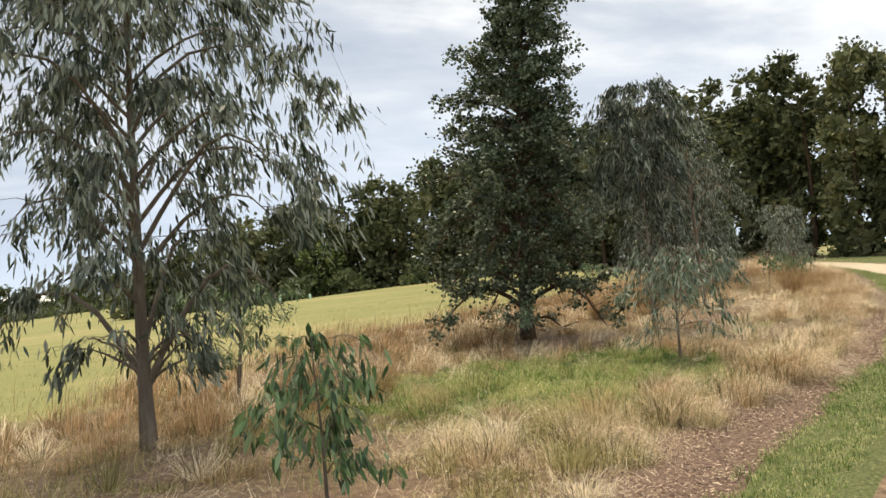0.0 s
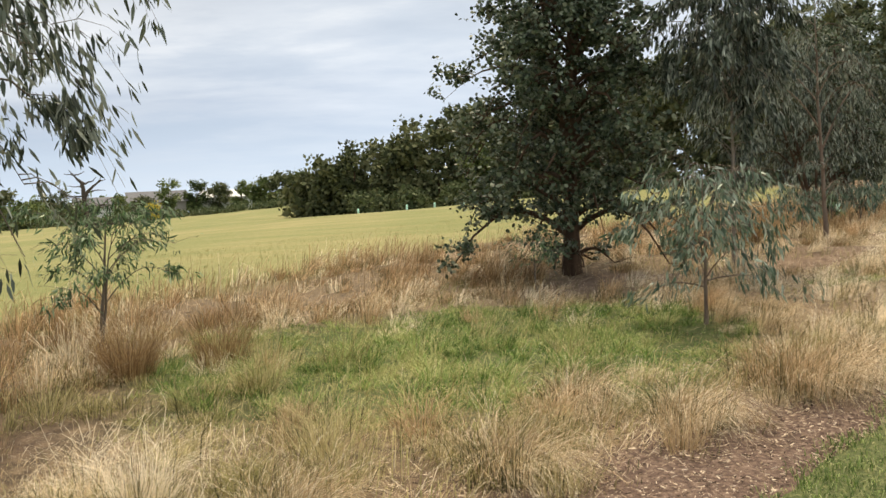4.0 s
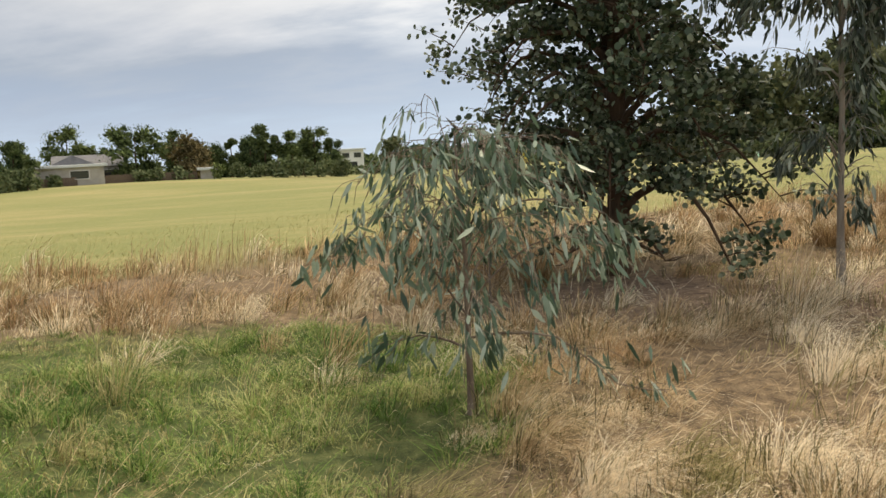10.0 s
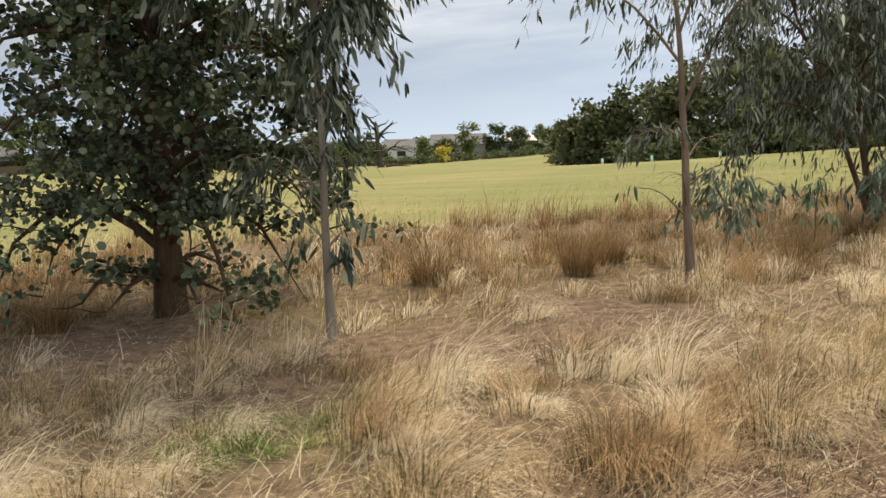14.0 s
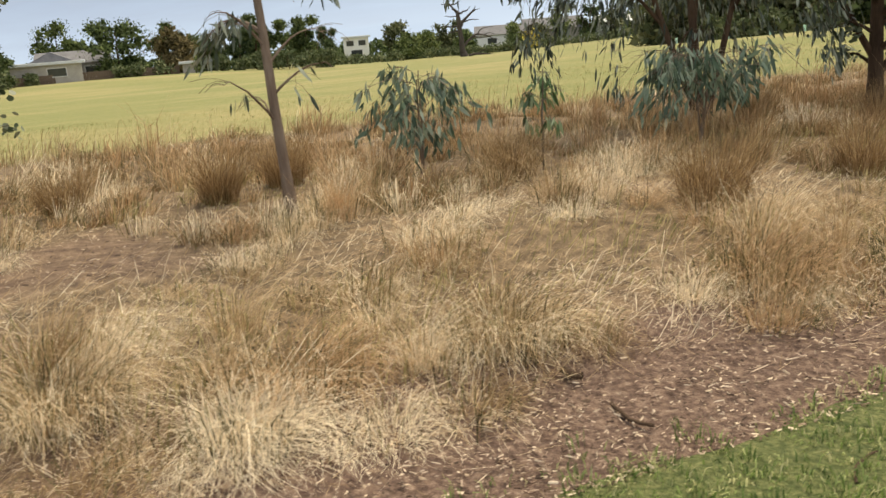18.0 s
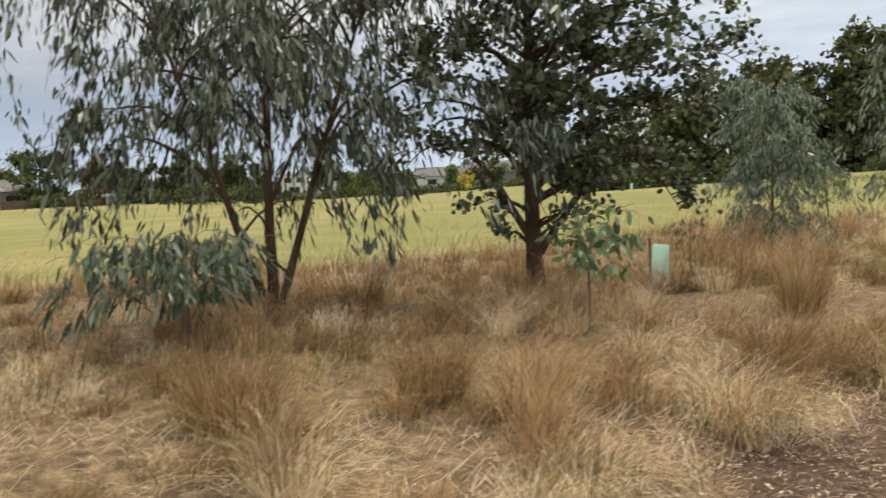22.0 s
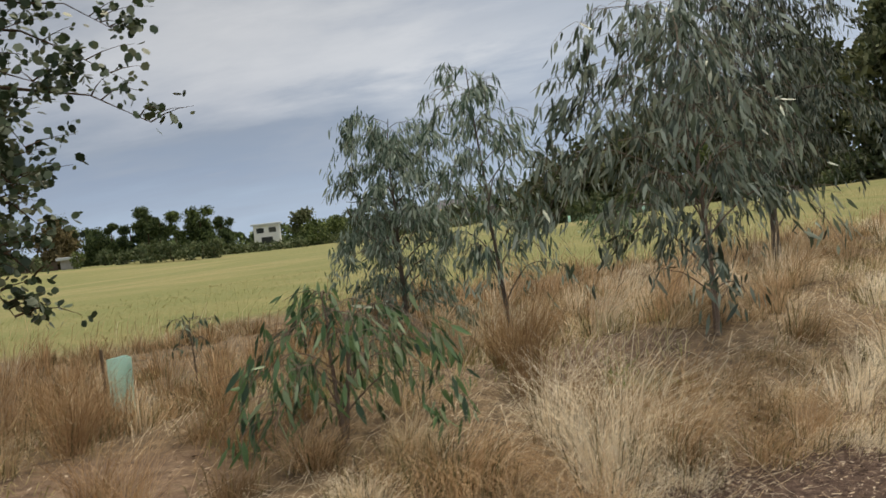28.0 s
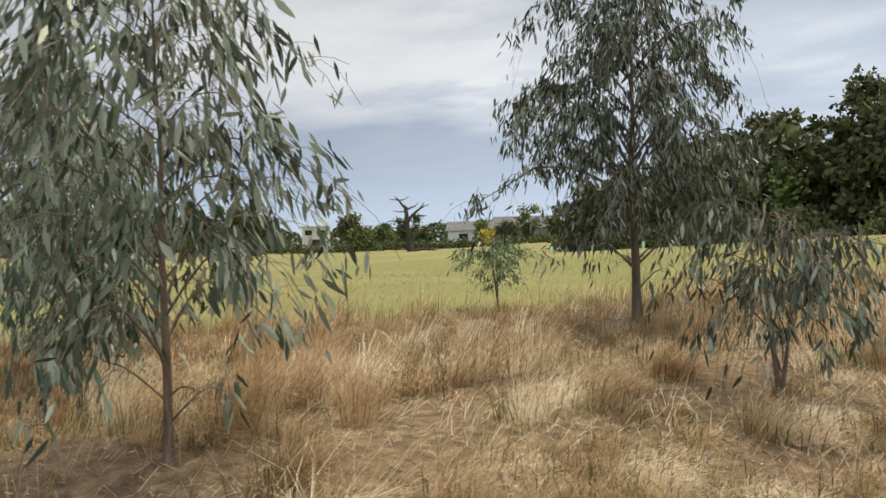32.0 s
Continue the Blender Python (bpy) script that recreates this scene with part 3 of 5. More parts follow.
def crown_radius(shape, u):
    if shape == "cone":
        return (0.72 + 0.28 * math.sin(min(u * 6, 1.57))) * (1 - u) ** 0.88 + 0.10
    if shape == "weep":
        return 0.45 + 0.55 * math.sin(math.pi * min(1, 0.22 + 0.72 * u)) if u < 0.75 else 0.42 + (1 - u) * 1.9
    if shape == "taper":
        return (0.70 + 1.0 * u) if u < 0.28 else 0.98 - 0.68 * (u - 0.28)
    if shape == "spire":
        return 0.95 - 0.75 * u
    return math.sqrt(max(0.05, 1 - (1.7 * u - 0.75) ** 2))


def tree(seed, name, x, y, height, radius, crown_from, n_limbs, n_leaves, leaf_len, leaf_mat, bark, shape="weep", trunk_r=0.05, label="", category="tree",
         lean=(0.0, 0.0), droop=0.9, up=0.7, round_leaf=False, stems=1, bare=0, group="", wide=None, forks=(), twig=0.35, skirt=0.0, sink=0.03, leaf_w=0.20, clear=0.06, hang=1.0, single=0):
    """A tapering trunk with limbs, fine twigs and a crown of single leaves. crown_from: height of the lowest leafy limb;
    hang: how far the twigs hang down; single: leaves that are objects of their own."""
    rng = np.random.default_rng(seed)
    ob = thing(name, x, y, gz(x, y) - sink, label, category, group)
    trunk_pts = []
    trunk_tubes = []
    for s_i in range(stems):
        a = rng.uniform(0, 6.28)
        off = (0 if stems == 1 else 0.10 * radius) * np.array([math.cos(a + s_i * 6.28 / stems), math.sin(a + s_i * 6.28 / stems)])
        n = 12
        u = np.linspace(0, 1, n)
        wob = np.cumsum(rng.normal(0, 0.018, (n, 2)), 0) * height * 0.35
        p = np.stack([(lean[0] * u + off[0] * u * 3) * height * 0.5 + wob[:, 0] * u, (lean[1] * u + off[1] * u * 3) * height * 0.5 + wob[:, 1] * u, u * height * (0.97 if s_i == 0 else rng.uniform(0.7, 0.9))], 1)
        r = trunk_r * (1 - u) ** 1.15 * (1 if s_i == 0 else 0.75) + 0.004
        r[0] *= 1.25
        trunk_pts.append(p)
        trunk_tubes.append(tube(p, r, 9))
    v, f = join_tubes(trunk_tubes)
    part("trunk", raw_mesh("trunk", v, f, bark, True), ob)
    spots, ways, twigs = [], [], []
    golden = rng.uniform(0, 6.28)
    total = n_limbs + bare + len(forks)
    for k in range(total):
        is_bare = n_limbs <= k < n_limbs + bare
        fork = forks[k - n_limbs - bare] if k >= n_limbs + bare else None
        p = trunk_pts[k % stems]
        if fork:
            h = fork[0]
        elif is_bare:
            h = rng.uniform(0.3, 1.0) * crown_from
        else:
            h = crown_from + (height * 0.96 - crown_from) * ((k + rng.uniform(0.1, 0.9)) / n_limbs) ** 0.9
        h = min(h, p[-1, 2])
        base = np.array([np.interp(h, p[:, 2], p[:, c]) for c in (0, 1, 2)])
        u = max(0.0, (h - crown_from) / max(0.1, height - crown_from))
        R = radius * crown_radius(shape, u) * rng.uniform(0.6, 1.12) * (0.55 if is_bare else 1)
        az = golden + k * 2.39996 + rng.normal(0, 0.25)
        if wide:
            R *= 1 + wide[1] * math.cos(az - wide[0])
        if fork:
            az, R = radians(fork[1]), fork[2]
        m = 8
        t = np.linspace(0, 1, m)
        rise = fork[3] if fork else up * R * (1 - 0.6 * u) if not is_bare else up * R * 0.7
        zz = h + rise * np.sin(t * math.pi * 0.62) - droop * R * 0.45 * t ** 2.5 * (0 if is_bare else 1) - skirt * (1 - u) ** 3 * R * t ** 2 * (0 if fork else 1)
        jit = np.cumsum(rng.normal(0, 0.035, (m, 3)), 0) * R * t[:, None]
        q = np.stack([base[0] + np.cos(az) * R * t, base[1] + np.sin(az) * R * t, zz], 1) + jit
        q[:, 2] = np.maximum(q[:, 2], 0.12 + 0.1 * t)
        r0 = trunk_r * (0.50 if fork else 0.42 if not is_bare else 0.3) * (1 - 0.75 * u)
        part("limb", raw_mesh("limb", *tube(q, np.maximum(r0 * (1 - t) ** 0.9, 0.0022), 5), bark, True), ob)
        n_tw = max(5, int(13 * (R / radius)) + 4) if not is_bare else 5
        for w in range(n_tw):
            a = rng.uniform(0.12, 1.0)
            b0 = np.array([np.interp(a, t, q[:, c]) for c in (0, 1, 2)])
            ta = az + rng.normal(0, 0.9)
            tl = twig * radius ** 0.5 * rng.uniform(0.5, 1.3) * (0.7 if is_bare else 1)
            tt = np.linspace(0, 1, 4)
            td = droop * tl * rng.uniform(0.2, 0.9) * (1 if round_leaf or is_bare else hang)
            tp = np.stack([b0[0] + np.cos(ta) * tl * tt * 0.75, b0[1] + np.sin(ta) * tl * tt * 0.75, b0[2] + tl * 0.35 * tt - td * tt ** 2], 1)
            tp[:, 2] = np.maximum(tp[:, 2], 0.1)
            twigs.append(tube(tp, np.maximum(r0 * 0.22 * (1 - tt), 0.0016), 3))
            if not is_bare or rng.uniform() < 0.25:
                c = 16
                e = rng.uniform(0.15, 1.05, c)
                spots.append(np.stack([np.interp(e, tt, tp[:, cc]) for cc in (0, 1, 2)], 1) + rng.normal(0, 0.028 * radius ** 0.5, (c, 3)))
                ways.append(np.repeat(np.array([[math.cos(ta), math.sin(ta), 0.0]]), c, 0))
    v, f = join_tubes(twigs)
    tagged(part("twig_spray", raw_mesh("twig_spray", v, f, bark, True), ob, "fine bare twigs"), kind="stuff")
    full = np.repeat(rng.lognormal(0, 0.55 if round_leaf else 0.9, len(spots)), 16)      # some twigs are thick with leaves, others nearly bare
    spots, ways = np.concatenate(spots), np.concatenate(ways)
    pick = rng.choice(len(spots), n_leaves, p=full / full.sum())
    pts = spots[pick] + rng.normal(0, 0.03 * radius ** 0.5, (n_leaves, 3))
    if round_leaf:
        d = rng.normal(size=(n_leaves, 3)) * 0.8 + ways[pick] * 0.5 + np.array([0, 0, -0.15])
    else:
        d = ways[pick] * 0.30 + rng.normal(0, 0.34, (n_leaves, 3)) + np.array([0, 0, -0.95 * droop])
    d /= np.linalg.norm(d, axis=1)[:, None]
    L = leaf_len * rng.uniform(0.55, 1.25, n_leaves)
    low = L * 0.6 + clear
    pts[:, 2] = np.where(pts[:, 2] < low, low + np.minimum((low - pts[:, 2]) * 0.8, 0.2) + rng.uniform(0, 0.12, n_leaves) * (clear > 0.1), pts[:, 2])
    W = L * (rng.uniform(0.75, 1.0, n_leaves) if round_leaf else leaf_w * rng.uniform(0.75, 1.25, n_leaves))
    v, f = leaf_mesh(rng, pts[single:], d[single:], L[single:], W[single:], round_leaf)
    tagged(part("crown", raw_mesh("crown", v, f, leaf_mat, False), ob), kind="stuff")
    kinds = []
    for k in range(8 if single else 0):
        one = np.ones(1)
        v, f = leaf_mesh(rng, np.zeros((1, 3)), np.array([[0, 0, -1.0]]), one, one * np.median(W / L), round_leaf)
        kinds.append(raw_mesh("leaf", v, f, leaf_mat))
    for k in range(single):
        leaf = part("leaf", kinds[k % 8], ob)
        turn = Vector((0, 0, -1)).rotation_difference(Vector(d[k])) @ Euler((0, 0, rng.uniform(0, 6.28))).to_quaternion()
        leaf.matrix_basis = Matrix.LocRotScale(Vector(pts[k]), turn, Vector((L[k],) * 3))
    return ob


tree(1, "eucalyptus_tree", 0.34, 7.75, 5.6, 2.05, 1.4, 52, 20000, 0.13, LEAF, BARK_GREY, "taper", 0.066, "young weeping gum with grey smooth trunk and forked base", droop=1.2, up=0.72, bare=10, twig=0.42, wide=(0.3, 0.15), hang=1.35, forks=((0.55, -15, 1.5, 1.3), (0.62, 160, 1.4, 1.2), (0.9, 60, 1.3, 1.2)))
tree(2, "eucalyptus_sapling", 1.42, 4.77, 1.1, 0.50, 0.2, 15, 640, 0.118, LEAF_GREEN, BARK_GREY, "round", 0.010, "small gum sapling with drooping fresh green leaves in dry grass", "sapling", droop=1.05, twig=0.26, leaf_w=0.25, clear=0.1, hang=1.3, single=180)
tree(3, "eucalyptus_sapling", 1.27, 10.02, 1.45, 0.78, 0.3, 20, 2000, 0.085, LEAF_GREEN, BARK_GREY, "round", 0.018, "bushy gum sapling with short leaves beside brown tussocks", "sapling", droop=0.6, stems=2, twig=0.28)
tree(4, "round_leaf_tree", 6.78, 14.24, 7.4, 1.95, 0.5, 120, 56000, 0.060, LEAF_ROUND, BARK_DARK, "cone", 0.125, "tall dark tree with round leaves and rough brown trunk", droop=0.45, up=0.55, round_leaf=True, bare=7, skirt=0.75, twig=0.44, wide=(3.4, 0.06), forks=((1.3, 165, 0.55, 3.0), (2.0, 20, 0.6, 2.8)))
tree(5, "eucalyptus_sapling", 6.83, 9.37, 1.5, 0.74, 0.42, 28, 1750, 0.10, LEAF_BLUE, BARK_RED, "round", 0.017, "blue-green weeping gum sapling in the green hollow", "sapling", droop=1.0, up=0.75, twig=0.30, leaf_w=0.22, clear=0.16, hang=1.5, forks=((0.42, 5, 1.0, 0.12), (0.36, 170, 0.7, 0.14), (1.2, 150, 0.3, 0.5)), single=280)
tree(6, "eucalyptus_tree", 8.81, 13.2, 4.5, 1.1, 1.95, 40, 12500, 0.14, LEAF, BARK_PALE, "taper", 0.031, "slender weeping gum with bare low branches", droop=1.1, up=0.8, bare=22, lean=(-0.08, 0.0), twig=0.42, hang=1.35, wide=(3.0, 0.28))
tree(7, "eucalyptus_tree", 11.20, 15.1, 4.4, 1.2, 1.75, 15, 1050, 0.13, LEAF, BARK_RED, "spire", 0.037, "thin gum with reddish trunk and sparse hanging leaves", droop=1.0, up=0.75, bare=6, lean=(-0.10, 0.02), hang=1.6, forks=((1.5, 5, 1.05, 1.35), (1.25, 190, 0.4, 0.15)))
tree(8, "eucalyptus_tree", 13.3, 19.25, 4.5, 1.75, 0.95, 54, 19000, 0.13, LEAF, BARK_DARK, "weep", 0.05, "broad weeping gum with several leaning stems", droop=1.3, up=0.65, stems=3, bare=3, twig=0.48, hang=1.75)
tree(9, "round_leaf_tree", 14.9, 21.5, 4.9, 1.75, 1.0, 60, 19000, 0.064, LEAF_ROUND, BARK_DARK, "round", 0.09, "round-leaved tree with a dark forked trunk and open crown", droop=0.5, up=0.5, round_leaf=True, bare=5, lean=(-0.05, 0.03), wide=(0.85, 0.12), forks=((1.0, 15, 1.6, 0.45), (1.3, 45, 1.6, 0.6), (1.7, 25, 1.65, 0.5), (2.1, 50, 1.5, 0.5), (2.4, 10, 1.55, 0.5), (2.9, 40, 1.35, 0.5), (0.42, 15, 1.5, 1.15), (0.6, 200, 1.3, 1.1), (1.1, 100, 1.4, 1.2)))
tree(10, "eucalyptus_shrub", 11.5, 16.5, 0.95, 0.55, 0.28, 13, 430, 0.12, LEAF_BLUE, BARK_RED, "round", 0.012, "low blue-green gum shrub with sparse large leaves", "shrub", droop=1.1, stems=2, twig=0.28, hang=1.3, leaf_w=0.24, single=120)
tree(11, "eucalyptus_shrub", 13.45, 17.9, 0.82, 0.78, 0.22, 18, 900, 0.14, LEAF_BLUE, BARK_RED, "round", 0.015, "pale blue-green gum shrub at the foot of a weeping gum", "shrub", droop=1.0, stems=3, twig=0.3, single=160)
tree(12, "eucalyptus_sapling", 15.95, 19.0, 0.86, 0.38, 0.30, 10, 230, 0.095, LEAF_GREEN, BARK_GREY, "round", 0.010, "small gum sapling in rusty grass near a tree guard", "sapling", droop=0.7, twig=0.24, leaf_w=0.42, clear=0.22, single=100)
tree(13, "eucalyptus_tree", 17.1, 26.1, 2.45, 0.85, 0.12, 40, 7500, 0.105, LEAF_BLUE, BARK_GREY, "taper", 0.028, "young weeping gum, dense to the ground, by the paddock", droop=1.05, up=0.7, hang=1.4, skirt=0.3)
tree(14, "eucalyptus_sapling", 18.73, 24.7, 2.5, 0.68, 0.35, 28, 1900, 0.115, LEAF_BLUE, BARK_GREY, "taper", 0.02, "loose gum sapling with blue-green leaves and a long leading shoot", "sapling", droop=1.1, up=0.9, lean=(-0.12, -0.06), hang=1.4)
tree(15, "eucalyptus_shrub", 18.8, 21.45, 0.85, 0.62, 0.12, 22, 640, 0.12, LEAF_GREEN, BARK_RED, "round", 0.014, "spreading gum shrub with long dark green leaves beside the mulch", "shrub", droop=1.1, up=0.6, stems=3, twig=0.30, leaf_w=0.21, hang=1.3, single=180)
tree(16, "eucalyptus_tree", 20.52, 23.59, 2.35, 1.0, 0.38, 36, 3700, 0.118, LEAF_GREY, BARK_RED, "weep", 0.020, "young gum with long grey-green leaves and a slim brown trunk", droop=1.05, up=0.75, bare=3, lean=(-0.06, 0.05), twig=0.36, skirt=0.4, leaf_w=0.21, wide=(3.3, 0.2), clear=0.2, hang=1.35, single=280)
tree(17, "eucalyptus_tree", 20.9, 31.0, 4.6, 1.75, 0.8, 44, 13500, 0.135, LEAF, BARK_GREY, "taper", 0.058, "weeping gum with dense grey-green crown and forked trunk", droop=1.15, up=0.75, bare=6, twig=0.42, hang=1.7, forks=((1.5, 195, 1.75, 0.75),))
tree(18, "eucalyptus_sapling", 18.2, 33.2, 1.1, 0.75, 0.25, 18, 1500, 0.10, LEAF_GREEN, BARK_GREY, "round", 0.014, "bushy gum sapling at the paddock's edge", "sapling", droop=0.7, stems=3, twig=0.28)
tree(19, "eucalyptus_shrub", 22.87, 26.2, 1.25, 0.75, 0.3, 22, 1500, 0.11, LEAF_GREY, BARK_RED, "weep", 0.018, "drooping gum shrub with pale grey-green leaves", "shrub", droop=1.25, stems=2, hang=1.6)


# ---- distant trees ----
def far_tree(seed, x, y, height, radius, mat, name="distant_tree", label="", shape="round", trunk=0.25, size=0.55, n=1500, category="tree", group="trees beyond the paddock", base=0.12, core=0.22):
    """A tree far off: trunk and a crown of leaf clumps with gaps in an uneven outline."""
    rng = np.random.default_rng(seed)
    ob = thing(name, x, y, gz(x, y) - 0.1, label, category, group)
    h = np.linspace(0, 1, 6)
    p = np.stack([np.cumsum(rng.normal(0, 0.08, 6)), np.cumsum(rng.normal(0, 0.08, 6)), h * height * 0.85], 1)
    part("trunk", raw_mesh("trunk", *tube(p, trunk * (1 - h * 0.85), 7), BARK_DARK, True), ob)
    k = max(9, int(radius * 8))
    cen = []
    for _ in range(k):
        u = rng.uniform(base, 1)
        if shape == "column":
            R = radius * (0.55 + 0.45 * math.sin(math.pi * u)) * (1 if u < 0.8 else 0.7)
        elif shape == "top":
            R = radius * (0.35 if u < 0.5 else 1.0)
        else:
            R = radius * math.sqrt(max(0.1, 1 - ((u - 0.5) * 1.75) ** 2))
        a, q = rng.uniform(0, 6.28), math.sqrt(rng.uniform(0.05, 1)) * 0.8
        cen.append((math.cos(a) * R * q, math.sin(a) * R * q, u * height * 0.93, radius * rng.uniform(0.30, 0.52)))
    cen = np.array(cen)
    pick = rng.integers(0, k, n)
    d = rng.normal(size=(n, 3))
    d /= np.linalg.norm(d, axis=1)[:, None]
    pts = cen[pick, :3] + d * cen[pick, 3:4] * rng.uniform(0.65, 1.08, n)[:, None] * np.array([1, 1, 0.8])
    pts[:, 2] = np.maximum(pts[:, 2], 0.15)
    w = d * 0.6 + rng.normal(0, 0.6, (n, 3))
    w /= np.linalg.norm(w, axis=1)[:, None]
    L = size * rng.uniform(0.5, 1.4, n)
    side = np.cross(w, rng.normal(size=(n, 3)))
    side *= (L * rng.uniform(0.22, 0.42, n) / (np.linalg.norm(side, axis=1) + 1e-9))[:, None]
    # broad sprays deep inside, that close the crown
    m = int(n * core)
    pick = rng.integers(0, k, m)
    e = rng.normal(size=(m, 3))
    e /= np.linalg.norm(e, axis=1)[:, None]
    deep = cen[pick, :3] + e * cen[pick, 3:4] * rng.uniform(0.1, 0.72, m)[:, None] * np.array([1, 1, 0.8])
    M = np.minimum(cen[pick, 3] * 0.75, size * 3.2) * rng.uniform(0.7, 1.2, m)
    deep[:, 2] = np.maximum(deep[:, 2], 0.3 * M)
    turn = np.cross(e, rng.normal(size=(m, 3)))
    turn *= (M * 0.40 / (np.linalg.norm(turn, axis=1) + 1e-9))[:, None]
    pts, w, side, L = np.concatenate([pts, deep - e * M[:, None] * 0.5]), np.concatenate([w, e]), np.concatenate([side, turn]), np.concatenate([L, M])
    n += m
    v = np.stack([pts, pts + w * L[:, None] * 0.45 + side, pts + w * L[:, None], pts + w * L[:, None] * 0.5 - side], 1).reshape(-1, 3)
    f = np.arange(4 * n).reshape(n, 4)
    part("crown", raw_mesh("crown", v, f, mat), ob)
    return ob


rng = np.random.default_rng(50)
# the dark belt that closes the paddock, from its far corner round to the path
BELT = np.array([(-4.0, 111), (0, 108), (7, 106), (14, 104), (21, 101), (28, 94), (33, 84), (37, 74), (40, 64), (42, 55), (44, 46), (45, 38)], float)
BELT_S = np.concatenate([[0], np.cumsum(np.linalg.norm(np.diff(BELT, axis=0), axis=1))])
for k, s in enumerate(np.arange(0, BELT_S[-1], 2.7)):
    for row in range(2):
        x = np.interp(s, BELT_S, BELT[:, 0]) + rng.normal(0, 0.8) + row * (1.5 + 3.5 * s / BELT_S[-1])
        y = np.interp(s, BELT_S, BELT[:, 1]) + rng.normal(0, 0.8) + row * (4.5 - 2.5 * s / BELT_S[-1])
        hgt = np.interp(s, [0, 6, 14, 24, 40, 60, 90, 120], [5.5, 8.2, 10.0, 12.0, 13.4, 14.5, 14.5, 14.5]) * rng.uniform(0.82, 1.08) + row * 1.0
        size = min(0.55, max(0.30, math.hypot(x - 8, y - 8) * 0.0062))
        far_tree(1000 + 2 * k + row, x, y, hgt, rng.uniform(2.6, 3.8), FAR_DARK, "shelter_tree", "tall dark olive tree in the dense shelter belt", "column", 0.22, size, int((1300 if row == 0 else 560) * (0.55 / size) ** 1.5), group="shelter belt", base=0.02, core=0.30 * (size / 0.55) ** 0.5)
far_tree(901, 17.5, 99.0, 7.2, 3.0, FAR_GREEN, "round_bush", "rounded olive bush in front of the dark shelter belt", "round", 0.2, 0.5, 1500, "bush", "", 0.2)
for k, (x, y, r) in enumerate([(4, 100, 2.6), (9, 99, 3.0), (14, 97, 2.6), (20, 94, 2.4), (26, 88, 2.6), (30, 79, 2.4)]):
    far_tree(920 + k, x, y, 2.3, r, HEDGE, "low_shrub", "low grey-green shrub at the foot of the shelter belt", "round", 0.08, 0.4, 700, "shrub", "low shrubs", 0.1)


def by_bearing(left_deg, dist, cx=15.0, cy=11.0):
    a = radians(left_deg)
    return cx - math.sin(a) * dist, cy + math.cos(a) * dist


# hedge rows and single trees beyond the paddock: bearing to the left, distance, height, radius, kind
FAR = [(27.5, 150, 6.6, 2.4, "t"), (26.6, 146, 4.4, 2.6, "r"), (25.4, 158, 4.2, 2.2, "r"), (24.0, 165, 5.6, 2.6, "t"), (22.9, 160, 3.6, 2.4, "r"),
       (19.8, 185, 4.6, 2.6, "r"), (18.2, 190, 4.0, 2.6, "r"), (16.6, 185, 7.6, 2.8, "t"), (14.8, 190, 7.8, 2.8, "r"), (13.3, 190, 6.0, 3.0, "r"), (12.0, 185, 6.6, 2.0, "c"), (10.6, 185, 6.4, 3.6, "r"), (9.2, 180, 7.0, 3.6, "r"), (7.8, 180, 7.0, 3.6, "r")]
for k, (b, dist, hgt, rad, kind) in enumerate(FAR):
    x, y = by_bearing(b, dist)
    far_tree(1300 + k, x, y, hgt, rad, FAR_GREEN if k % 3 else FAR_DARK, "distant_tree",
             {"r": "rounded green tree beyond the far edge of the paddock", "t": "open flat-topped gum beyond the far edge of the paddock", "c": "narrow dark conifer beyond the far edge of the paddock"}[kind],
             {"r": "round", "t": "top", "c": "column"}[kind], 0.2, 0.42, 1400)
for k, b in enumerate(np.arange(6.0, 70, 0.95)):
    if 33 < b < 54:
        continue
    dist = np.interp(b, [6, 14, 21, 26, 31, 40, 50, 70], [158, 158, 152, 148, 130, 124, 116, 112])
    x, y = by_bearing(b + rng.uniform(-0.3, 0.3), dist * rng.uniform(0.985, 1.015))
    far_tree(1400 + k, x, y, rng.uniform(0.8, 1.4) if b < 31 else rng.uniform(1.3, 2.4), rng.uniform(1.5, 2.3), HEDGE, "hedge_bush", "grey-green bush in the hedge along the far paddock edge", "round", 0.07, 0.4, 450, "bush", "hedge along the paddock", 0.1)
far_tree(1490, *by_bearing(18.6, 152), 3.0, 1.6, YELLOW, "blossom_bush", "yellow flowering bush in the far hedge", "round", 0.07, 0.4, 400, "bush", "", 0.1)

